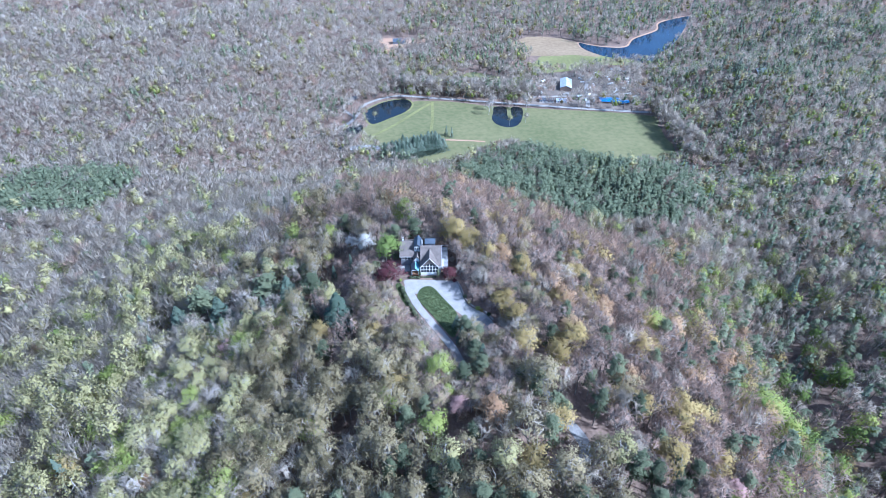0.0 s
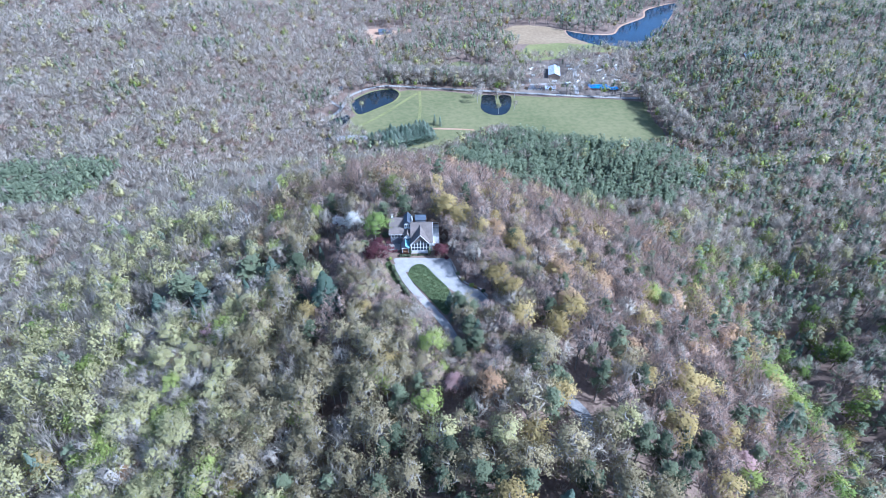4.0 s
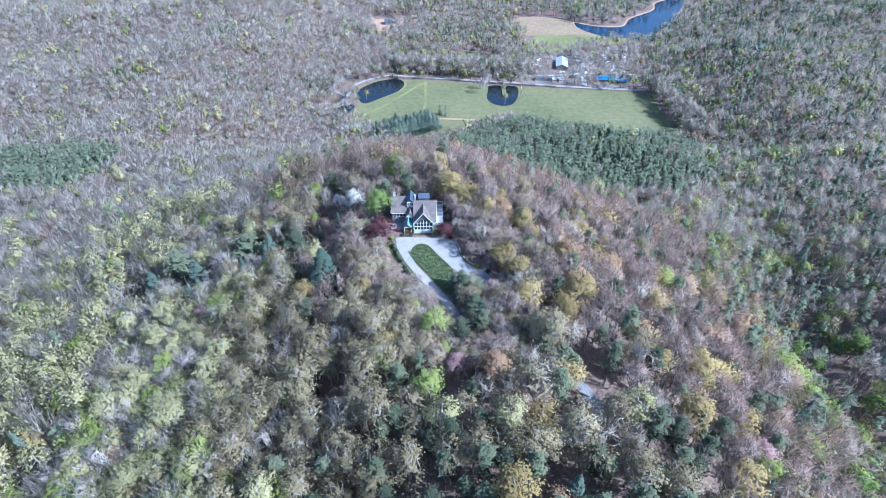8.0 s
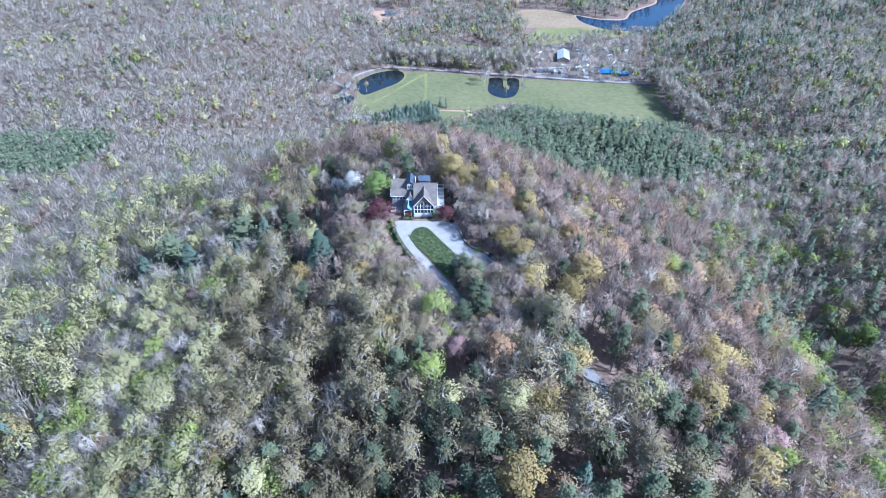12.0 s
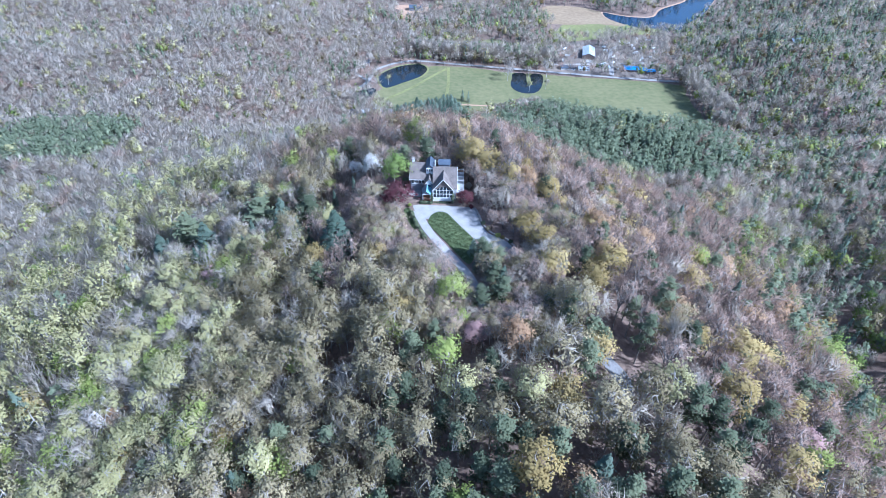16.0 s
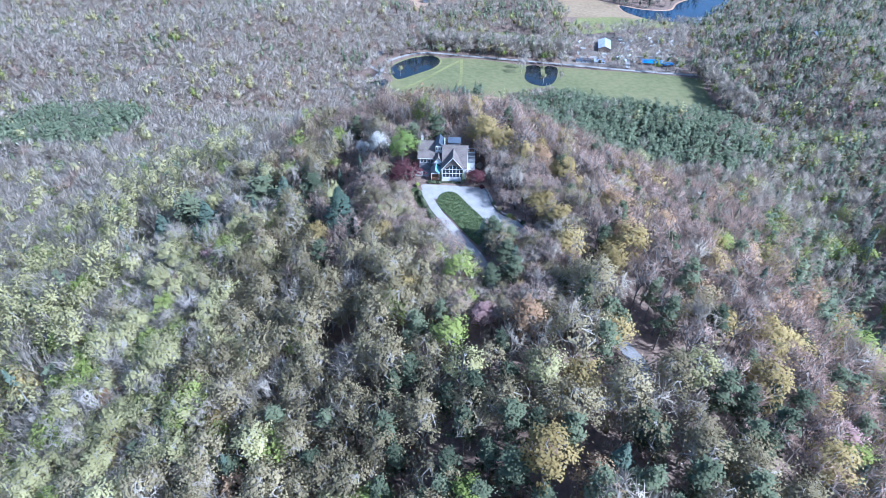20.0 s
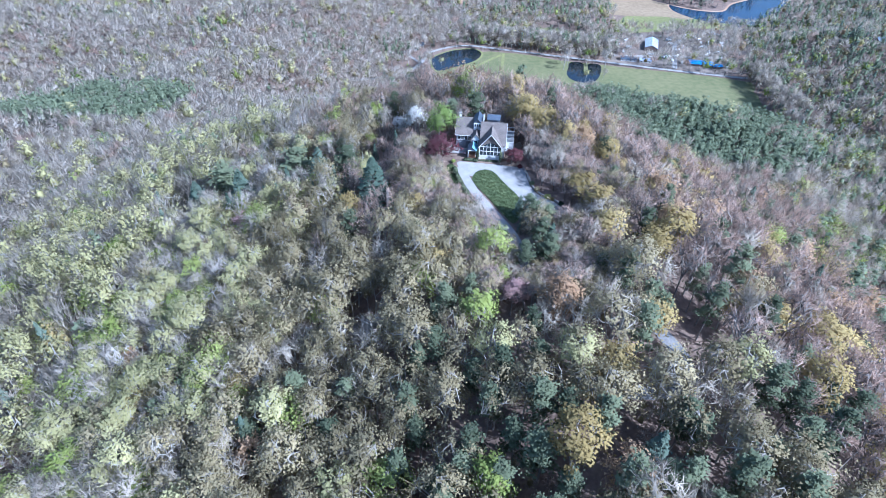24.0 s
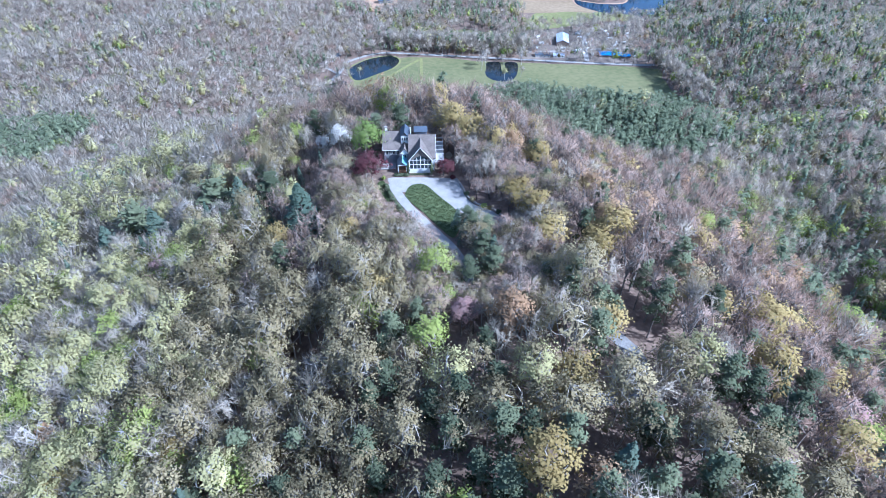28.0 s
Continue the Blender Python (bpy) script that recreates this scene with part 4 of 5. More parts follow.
def apart(x, y):
    return np.all(np.hypot(x[:, None] - taken[None, :, 0], y[:, None] - taken[None, :, 1]) > taken[None, :, 2] + 0.7, axis=1)


x, y = scatter(*NEAR, 5.2, 21)
wx, wy = scatter(NEAR[0], -52, NEAR[2], NEAR[3], 5.2, 43)
x, y = np.concatenate([x, wx]), np.concatenate([y, wy])
keep = apart(x, y) & ~((np.hypot(x - 1, y + 8) < 17) & (y < -3)) & ~((x > -4) & (x < 20) & (y > -43) & (y < -34) & (rng.uniform(size=len(x)) > 0.5))
x, y = x[keep], y[keep]
garden = np.concatenate([rounded(COURT, 3), rounded(DRIVE, 4, closed=False), rounded(ISLAND, 3), rounded(LAWN_W, 3)])
edge = np.min(np.hypot(x[:, None] - garden[None, :, 0], y[:, None] - garden[None, :, 1]), axis=1)
keep = (np.hypot(x + 3, y - 4) > 17) & (edge > 2.6) & ~((np.hypot(x + 16, y - 2) < 14) & (y > -8))
x, y, edge = x[keep], y[keep], edge[keep]
kinds = choose(x, y, 31)
# trees near the garden kept low for the camera's view, taller farther down the slope
tallest = np.where(y < 2, np.clip((4.6 + 0.6 * edge) / 17.0, 0.36, 1.25), 1.05)
# low here too, so that the white tree shows from the camera
tallest = np.where((x > -46) & (x < -9) & (y > -9) & (y < 22), np.minimum(tallest, 0.55), tallest)


def below_drive(x, y):
    """The most that a tree south of the drive may be in size, so that the camera sees the drive over it."""
    south = np.interp(x, [p[0] for p in DRIVE[:6]], [p[1] for p in DRIVE[:6]]) - y
    return np.where((x > -11) & (x < 9.4) & (south > 0), 0.05 + 0.58 * south / 17, 9.0)


tallest = np.minimum(tallest, below_drive(x, y))
order = np.argsort(np.hypot(x - 6, y + 82))
seen, rest = {}, []
for j in order:
    k = kinds[j]
    seen[k] = seen.get(k, 0) + 1
    if seen[k] > CAP:
        rest.append(j)
    else:
        plant(KINDS[k], rng.randint(0, 4), x[j], y[j], min(tallest[j] * rng.uniform(0.8, 1.0), rng.uniform(0.85, 1.2)), rng.uniform(0, 6.28))
# brush along the edge of the garden
bx, by = scatter(-32, 36, -62, 12, 3.0, 28)
edge = np.min(np.hypot(bx[:, None] - garden[None, :, 0], by[:, None] - garden[None, :, 1]), axis=1)
keep = (edge > 2.2) & (edge < 17) & (np.hypot(bx + 3, by - 4) > 13) & np.all(np.hypot(bx[:, None] - taken[None, :, 0], by[:, None] - taken[None, :, 1]) > 2.0, axis=1)
keep &= ~((bx > 5) & (bx < 18) & (by > -40) & (by < -20)) & ~((np.hypot(bx + 16, by - 3) < 9) & (by > -6))
for u, v, e in zip(bx[keep], by[keep], edge[keep]):
    plant(("rosy", "rosy", "oak", "rosy", "bare", "rosy")[rng.randint(0, 6)], rng.randint(0, 4), u, v, min(0.26 + 0.03 * e, 0.6, max(0.08, float(below_drive(u, v)))) * rng.uniform(0.8, 1.15), rng.uniform(0, 6.28), "young brush at the edge of the garden", broad=1.5, low=True)
bx, by = scatter(-26, 20, 16, 27, 3.0, 44)
for u, v in zip(bx, by):
    if np.all(np.hypot(u - taken[:, 0], v - taken[:, 1]) > 2.2):
        plant(("rosy", "rosy", "bare")[rng.randint(0, 3)], rng.randint(0, 4), u, v, rng.uniform(0.42, 0.6), rng.uniform(0, 6.28), "young brush behind the house", broad=1.3, low=True)
if rest:
    woods("hillside_woods", "spring woods on the hillside, mixed bare and budding trees", x[rest], y[rest], kinds[rest], 1, 51)
x, y = scatter(*MID, 6.6, 22)
wx, wy = scatter(-230, -106, -125, 80, 7.0, 45)
x, y = np.concatenate([x, wx]), np.concatenate([y, wy])
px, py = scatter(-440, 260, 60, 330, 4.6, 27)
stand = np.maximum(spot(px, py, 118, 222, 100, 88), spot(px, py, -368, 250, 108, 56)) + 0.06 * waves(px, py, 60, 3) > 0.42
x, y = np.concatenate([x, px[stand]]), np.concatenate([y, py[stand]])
keep = (np.abs(x) < 170 + 0.95 * (y + 125)) & ~((x > NEAR[0]) & (x < NEAR[1]) & (y > NEAR[2]) & (y < NEAR[3])) & apart(x, y)
x, y = x[keep], y[keep]
kinds = choose(x, y, 32)
close = ((np.abs(x) < 200) & (y < 70)) | ((x > -170) & (x < 0) & (y < 110)) | ((np.abs(x) < 120) & (y < 140)) | ((x > 90) & (x < 250) & (y < 130))
woods("slope_woods", "spring woods on the upper slopes, pale bare crowns with green ones", x[close], y[close], kinds[close], 1, 52)
outer = ~close & (y > 230) & (kinds != KINDS.index("pine"))
inner = ~close & ~outer
woods("foothill_woods", "spring woods on the lower slopes, grey crowns and dark pine stands", x[inner], y[inner], kinds[inner], 2, 57)
woods("valley_edge_woods", "spring woods at the foot of the hill, grey and budding crowns", x[outer], y[outer], kinds[outer], 3, 59)


# low bare brush and saplings under the hillside trees
ux, uy = scatter(-110, 110, -112, 50, 4.6, 29)
open_floor = (ux > 44) & (uy < -30)
ux, uy = ux[~open_floor], uy[~open_floor]
far_enough = np.min(np.hypot(ux[:, None] - garden[None, :, 0], uy[:, None] - garden[None, :, 1]), axis=1) > 2.0
ux, uy = ux[far_enough & (np.hypot(ux + 3, uy - 4) > 13)], uy[far_enough & (np.hypot(ux + 3, uy - 4) > 13)]
ru = np.random.RandomState(41)
ku = np.where(ru.uniform(size=len(ux)) < 0.55, KINDS.index("bare"), np.where(ru.uniform(size=len(ux)) < 0.45, KINDS.index("oak"), KINDS.index("rosy")))
# paler brush in the west: missing brightness put into its colour
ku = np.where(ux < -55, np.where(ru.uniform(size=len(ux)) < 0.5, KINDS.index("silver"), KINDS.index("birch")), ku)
woods("undergrowth", "low bare brush and saplings under the hillside trees", ux, uy, ku, 3, 58, 0.16, 0.34)

# the woods go on behind and below the camera's way
x, y = scatter(-230, 260, -330, -112, 9.5, 61)
far_south = (y < NEAR[2] - 1) & ((y < -125) | (np.abs(x) < 170))
x, y = x[far_south], y[far_south]
woods("southern_woods", "spring woods on the southern ridge, mixed bare trees and pines", x, y, choose(x, y, 37), 3, 62)
x, y = scatter(-1350, 1200, 330, 1290, 7.3, 23)
keep = (x < 300 + 0.66 * (y + 150)) & (x > -330 - 0.72 * (y + 150))
x, y = x[keep], y[keep]
near_rows = y < 720
woods("valley_woods", "woods of the valley floor, bare grey trees with scattered green", x[near_rows], y[near_rows], choose(x[near_rows], y[near_rows], 33), 3, 53, 0.9, 1.4)
# beyond the lake the trees are wider apart and larger in the mesh
x, y = x[~near_rows], y[~near_rows]
thin = np.random.RandomState(6).uniform(size=len(x)) < np.interp(y, (720, 1050, 1290), (0.7, 0.45, 0.16))
x, y = x[thin], y[thin]
woods("distant_woods", "distant wooded hills, grey and dull green, haze put into their tints", x, y, choose(x, y, 34), 3, 54, 1.0, 1.6)
x, y = scatter(330, 700, -60, 330, 8.6, 24)
woods("eastern_woods", "wooded slopes beyond the ravine, mixed pine and bare trees", x, y, choose(x, y, 35), 3, 55, 0.95, 1.4)
x, y = scatter(-800, -330, -60, 330, 8.6, 25)
woods("western_woods", "wooded western slopes, bare trees paled in colour for haze, with lime-green ones", x, y, choose(x, y, 36), 3, 56, 0.95, 1.4)


# ---------------------------------------------------------------- the house on the hilltop
def window(parent, x0, x1, y, z0, z1, bars=1, name="window"):
    """A window in a wall that faces -y: white frame, pane and glazing bars as parts of it."""
    w = part(name, block(x0 - 0.08, x1 + 0.08, y - 0.06, y, z0 - 0.10, z0), M_WHITE, parent, "white window with sill")
    bm = block(x0 - 0.09, x0, y - 0.05, y + 0.04, z0, z1 + 0.09)
    block(x1, x1 + 0.09, y - 0.05, y + 0.04, z0, z1 + 0.09, bm)
    block(x0, x1, y - 0.05, y + 0.04, z1, z1 + 0.09, bm)
    part("frame", bm, M_WHITE, w)
    part("pane", block(x0, x1, y - 0.025, y + 0.02, z0, z1), M_GLASS, w)
    for i in range(bars):
        x = x0 + (x1 - x0) * (i + 1) / (bars + 1)
        part("glazing_bar", block(x - 0.025, x + 0.025, y - 0.045, y - 0.026, z0, z1), M_WHITE, w)
    return w


def courses(points, count, parent, name="shingle_course"):
    """Shingle courses on a four-cornered roof plane: eave left, eave right, ridge right, ridge left; each course laps the next."""
    a, b, c, d = (Vector(p) for p in points)
    nrm = (b - a).cross(d - a).normalized()
    if nrm.z < 0:
        nrm = -nrm
    for i in range(count):
        k, q = i / count, (i + 1.15) / count
        q = min(q, 1.0)
        p = [a.lerp(d, k) + nrm * 0.055, b.lerp(c, k) + nrm * 0.055, b.lerp(c, q) + nrm * 0.02, a.lerp(d, q) + nrm * 0.02]
        bm = bmesh.new()
        top = [bm.verts.new(v) for v in p]
        low = [bm.verts.new(v - nrm * 0.05) for v in p]
        bm.faces.new(top)
        for j in range(4):
            m = (j + 1) % 4
            bm.faces.new((top[j], low[j], low[m], top[m]))
        bmesh.ops.recalc_face_normals(bm, faces=bm.faces)
        part(name, bm, M_SHINGLE, parent)


def roof_plane(parent, points, name="roof", mat=None, count=0, label="", thick=0.18):
    r = part(name, slab(points, thick), mat or M_SHINGLE, parent, label)
    if count:
        courses(points, count, r)
    return r


house = new("hilltop_house")
tagged(house, "grey-blue hilltop house with brown shingle roofs and white trim", "house")
# west wing, ridge along x
part("wall", block(-11.2, -3.5, 3.9, 14.0, -0.4, 4.9), M_SIDING, house, "blue-grey clapboard walls of the west wing")
part("gable_wall", prism([(-11.2, 3.9, 4.9), (-11.2, 14.0, 4.9), (-11.2, 8.95, 8.0)], (0.2, 0, 0)), M_SIDING, house)
part("gable_wall", prism([(-3.5, 3.9, 4.9), (-3.5, 14.0, 4.9), (-3.5, 8.95, 8.0)], (-0.2, 0, 0)), M_SIDING, house)
roof_plane(house, [(-11.6, 3.4, 4.75), (-3.3, 3.4, 4.75), (-3.3, 8.95, 8.2), (-11.6, 8.95, 8.2)], count=12, label="brown shingle roof of the west wing")
roof_plane(house, [(-3.3, 14.5, 4.75), (-11.6, 14.5, 4.75), (-11.6, 8.95, 8.2), (-3.3, 8.95, 8.2)], label="brown shingle roof of the west wing")
for x in range(16):
    part("clapboard", block(-11.22, -6.4, 3.86, 3.9, 0.1 + x * 0.3, 0.36 + x * 0.3), M_SIDING, house)
part("fascia", block(-11.62, -3.3, 3.36, 3.42, 4.5, 4.72), M_WHITE, house, "white eave board")
part("bargeboard", prism([(-11.64, 3.36, 4.5), (-11.64, 8.95, 7.96), (-11.64, 8.95, 8.22), (-11.64, 3.36, 4.76)], (0.06, 0, 0)), M_WHITE, house)
for i in range(4):
    window(house, -10.7 + i * 1.12, -9.95 + i * 1.12, 3.84, 2.9, 4.25)
part("garage_door", block(-10.4, -7.4, 3.78, 3.84, 0.0, 2.2), M_SIDING, house, "blue-grey garage door")
for i in range(4):
    part("panel", block(-10.3, -7.5, 3.74, 3.78, 0.08 + i * 0.54, 0.54 + i * 0.54), M_SIDING, house)
# tall dormer with a metal gable roof
part("dormer_wall", block(-5.9, -3.5, 5.2, 10.5, 5.2, 8.3), M_WHITE, house, "white walls of the tall dormer")
part("dormer_gable", prism([(-5.9, 5.2, 8.3), (-3.5, 5.2, 8.3), (-4.7, 5.2, 9.6)], (0, 0.15, 0)), M_SIDING, house)
roof_plane(house, [(-6.15, 4.85, 8.1), (-6.15, 10.8, 8.1), (-4.7, 10.8, 9.75), (-4.7, 4.85, 9.75)], "dormer_roof", M_METAL, label="blue-grey metal dormer roof", thick=0.1)
roof_plane(house, [(-3.25, 10.8, 8.1), (-3.25, 4.85, 8.1), (-4.7, 4.85, 9.75), (-4.7, 10.8, 9.75)], "dormer_roof", M_METAL, label="blue-grey metal dormer roof", thick=0.1)
for i in range(3):
    window(house, -5.65 + i * 0.7, -5.2 + i * 0.7, 5.15, 6.9, 8.0, 0)
part("chimney", block(-10.9, -10.2, 9.6, 10.3, 7.0, 9.0), M_WHITE, house, "white chimney")
part("chimney_cap", block(-11.0, -10.1, 9.5, 10.4, 9.0, 9.15), M_STONE, house)
part("vent_pipe", block(-3.1, -2.75, 6.3, 6.65, 7.6, 10.6), M_WHITE, house, "white flue")
# east block, ridge along x, with the glazed front gable
part("wall", block(-3.3, 4.3, -0.4, 10.8, -0.4, 4.2), M_WHITE, house, "white walls of the east block")
roof_plane(house, [(-3.6, -0.8, 4.05), (4.6, -0.8, 4.05), (4.6, 5.1, 8.9), (-3.6, 5.1, 8.9)], count=14, label="brown shingle roof of the east block")
roof_plane(house, [(4.6, 11.2, 4.05), (-3.6, 11.2, 4.05), (-3.6, 5.1, 8.9), (4.6, 5.1, 8.9)], label="brown shingle roof of the east block")
for x in (-3.3, 4.1):
    part("gable_wall", prism([(x, -0.4, 4.2), (x, 10.8, 4.2), (x, 5.1, 8.7)], (0.2, 0, 0)), M_WHITE, house)
part("bargeboard", prism([(4.58, -0.85, 3.85), (4.58, 5.1, 8.72), (4.58, 5.1, 9.0), (4.58, -0.85, 4.12)], (0.08, 0, 0)), M_WHITE, house, "white verge board")
part("ridge_cap", block(-3.6, 4.6, 4.98, 5.22, 8.9, 8.99), M_SHINGLE, house)
GX, GE, GZ = 0.0, 3.35, 8.35         # front gable: middle, half width, apex
GF = -1.7
roof_plane(house, [(GX - GE - 0.3, GF - 0.4, 4.0), (GX - GE - 0.3, 0.3, 4.0), (GX, 4.5, GZ), (GX, GF - 0.4, GZ)], "gable_roof", count=10, label="steep brown shingle roof of the front gable")
roof_plane(house, [(GX + GE + 0.3, 0.3, 4.0), (GX + GE + 0.3, GF - 0.4, 4.0), (GX, GF - 0.4, GZ), (GX, 4.5, GZ)], "gable_roof", count=10, label="steep brown shingle roof of the front gable")
part("sunroom_floor", block(GX - GE, GX + GE, GF, -0.4, -0.4, 1.1), M_WHITE, house, "white base wall of the sunroom")
part("sunroom_back", block(GX - GE, GX + GE, -0.46, -0.4, 1.1, 4.2), M_SIDING, house)
for sgn in (-1, 1):
    part("verge_board", prism([(GX + sgn * (GE + 0.34), GF - 0.46, 3.72), (GX, GF - 0.46, GZ - 0.1), (GX, GF - 0.46, GZ + 0.16), (GX + sgn * (GE + 0.34), GF - 0.46, 4.02)], (0, 0.08, 0)), M_WHITE, house, "white verge board")
glazing = part("sunroom_glazing", block(GX - GE + 0.1, GX + GE - 0.1, GF + 0.05, GF + 0.09, 1.1, 4.1), M_GLASS, house, "glazed front of the sunroom")
part("gable_wall", prism([(GX - GE + 0.1, GF + 0.06, 4.1), (GX + GE - 0.1, GF + 0.06, 4.1), (GX, GF + 0.06, GZ - 0.15)], (0, 0.12, 0)), M_SHINGLE, house, "brown shingled gable above the sunroom")
part("gable_pane", prism([(GX - GE + 0.8, GF + 0.0, 4.15), (GX + GE - 0.8, GF + 0.0, 4.15), (GX + 1.3, GF, 5.0), (GX, GF, 5.5), (GX - 1.3, GF, 5.0)], (0, 0.05, 0)), M_GLASS, glazing)
for i in range(7):
    x = GX - GE + 0.06 + i * (2 * GE - 0.12) / 6
    top = 4.1 + 1.4 * max(0, 1 - abs(x - GX) / (GE - 0.7))
    part("mullion", block(x - 0.07, x + 0.07, GF - 0.04, GF + 0.05, 1.1, top), M_WHITE, glazing)
for z, k in ((1.1, 1.0), (2.55, 1.0), (4.1, 1.0)):
    part("transom", block(GX - GE * k, GX + GE * k, GF - 0.05, GF + 0.05, z - 0.06, z + 0.08), M_WHITE, glazing)
for x in (GX - GE, GX + GE):
    part("corner_post", block(x - 0.12, x + 0.12, GF - 0.06, GF + 0.2, -0.3, 4.2), M_WHITE, house)
for z0 in (0.15, 0.5, 0.85):
    part("base_board", block(GX - GE + 0.12, GX + GE - 0.12, GF - 0.05, GF, z0, z0 + 0.28), M_WHITE, house)
# metal-roofed rear dormer
part("dormer_wall", block(-1.6, 1.9, 6.0, 9.0, 7.2, 9.5), M_SIDING, house)
roof_plane(house, [(-1.9, 5.7, 9.4), (2.2, 5.7, 9.4), (2.2, 7.5, 10.4), (-1.9, 7.5, 10.4)], "dormer_roof", M_METAL, label="blue-grey metal dormer roof", thick=0.1)
roof_plane(house, [(2.2, 9.3, 9.4), (-1.9, 9.3, 9.4), (-1.9, 7.5, 10.4), (2.2, 7.5, 10.4)], "dormer_roof", M_METAL, label="blue-grey metal dormer roof", thick=0.1)
# link between the wings with a small gable, and the entrance porch
part("wall", block(-6.3, -3.4, 1.6, 4.0, -0.4, 4.4), M_SIDING, house, "blue-grey wall of the entrance link")
part("link_gable", prism([(-6.3, 1.6, 4.4), (-3.4, 1.6, 4.4), (-4.85, 1.6, 6.3)], (0, 0.15, 0)), M_WHITE, house)
roof_plane(house, [(-6.55, 1.25, 4.2), (-6.55, 6.4, 4.2), (-4.85, 6.4, 6.5), (-4.85, 1.25, 6.5)], "link_roof", M_SHINGLE, 6)
roof_plane(house, [(-3.15, 6.4, 4.2), (-3.15, 1.25, 4.2), (-4.85, 1.25, 6.5), (-4.85, 6.4, 6.5)], "link_roof", M_SHINGLE, 6)
window(house, -5.4, -4.3, 1.55, 2.9, 4.1)
porch = part("porch_floor", block(-6.9, -4.2, -2.2, 1.6, -0.3, 0.25), M_PORCH_ORANGE, house, "entrance porch floor with orange light put into its colour")
for x in (-6.75, -4.35):
    for y in (-2.05, 1.4):
        part("post", block(x - 0.1, x + 0.1, y - 0.1, y + 0.1, 0.25, 2.6), M_WHITE, porch)
part("porch_beam", block(-6.95, -4.15, -2.2, -2.0, 2.5, 2.75), M_WHITE, house)
part("porch_gable", prism([(-6.9, -2.15, 2.75), (-4.2, -2.15, 2.75), (-5.55, -2.15, 3.9)], (0, 0.1, 0)), M_SIDING, house)
roof_plane(house, [(-7.15, -2.5, 2.6), (-7.15, 1.7, 2.6), (-5.55, 1.7, 4.0), (-5.55, -2.5, 4.0)], "porch_roof", M_SIDING, label="dark porch roof", thick=0.1)
roof_plane(house, [(-3.95, 1.7, 2.6), (-3.95, -2.5, 2.6), (-5.55, -2.5, 4.0), (-5.55, 1.7, 4.0)], "porch_roof", M_TEAL, label="pale teal metal porch roof", thick=0.1)
part("front_door", block(-6.0, -5.1, 1.5, 1.56, 0.25, 2.3), M_TIMBER, house, "brown wooden front door")
part("porch_half_wall", block(-6.6, -4.5, -2.12, -1.98, 0.25, 0.95), M_PORCH_ORANGE, house)

# east terrace deck on posts
deck = tagged(new("terrace_deck"), "white raised terrace deck along the house's side", "deck")
for i in range(20):
    part("plank", block(4.4, 6.9, -1.2 + i * 0.66, -0.58 + i * 0.66, 2.5, 2.6), M_DECK, deck)
for y in (-1.1, 2, 5, 8, 11.9):
    part("post", block(6.75, 6.92, y - 0.08, y + 0.08, -0.6, 3.6), M_DECK, deck)
part("rail", block(6.78, 6.9, -1.2, 12.0, 3.5, 3.6), M_DECK, deck)
part("lower_rail", block(6.8, 6.88, -1.2, 12.0, 2.75, 2.82), M_DECK, deck)
part("end_rail", block(4.4, 6.9, -1.24, -1.12, 3.5, 3.6), M_DECK, deck)
for i in range(30):
    part("baluster", block(6.82, 6.86, -1.0 + i * 0.43, -0.96 + i * 0.43, 2.82, 3.5), M_DECK, deck)
for i in range(10):
    part("baluster", block(4.6 + i * 0.22, 4.64 + i * 0.22, -1.2, -1.16, 2.6, 3.5), M_DECK, deck)
for i in range(5):
    part("pergola_beam", block(4.3, 7.0, 1.0 + i * 2.4, 1.14 + i * 2.4, 4.5, 4.7), M_DECK, deck)

apron = tagged(new("garage_apron", None), "pale concrete apron in front of the garage", "paving")
for i in range(3):
    for j in range(2):
        part("paving_slab", block(-13.6 + i * 2.0, -11.65 + i * 2.0, 0.2 + j * 1.8, 1.95 + j * 1.8, -0.1, 0.14), M_GRAVEL, apron)


def shrub(name, x, y, wide, tall, kind, seed, label, spiky=0.0, parent_group=""):
    """A shrub of leaf sprays round a few stems."""
    r = np.random.RandomState(seed)
    k = int(420 * max(1.0, wide * wide * 0.5))
    d = r.normal(size=(k, 3))
    d /= np.linalg.norm(d, axis=1)[:, None]
    rad = r.uniform(0.55, 1.0, k)[:, None] * (1 + 0.18 * np.sin(d[:, :1] * 5 + seed) + 0.14 * np.cos(d[:, 1:2] * 6))
    c = d * rad * np.array((wide / 2, wide / 2, tall / 2)) + np.array((0, 0, tall / 2))
    c[:, :2] *= (1 - spiky * np.clip(c[:, 2:] / tall, 0, 1))
    pts, tri = leaves(c, 0.13 + 0.03 * wide, d + np.array((0, 0, 0.4)), r, 1.4)
    t = new(name)
    z = float(height(x, y))
    t.location = (x, y, z)
    ob = new("foliage", mesh("foliage", pts, tri, [LEAF[kind]]))
    ob.parent = t
    st = tubes([(0, 0, -0.2, r.normal(0, 0.2 * wide), r.normal(0, 0.2 * wide), tall * 0.7, 0.05, 0.01) for _ in range(1)], 4)
    ob = new("stem", mesh("stem", *st, [M_BARK]))
    ob.parent = t
    return tagged(t, label, "shrub", parent_group)


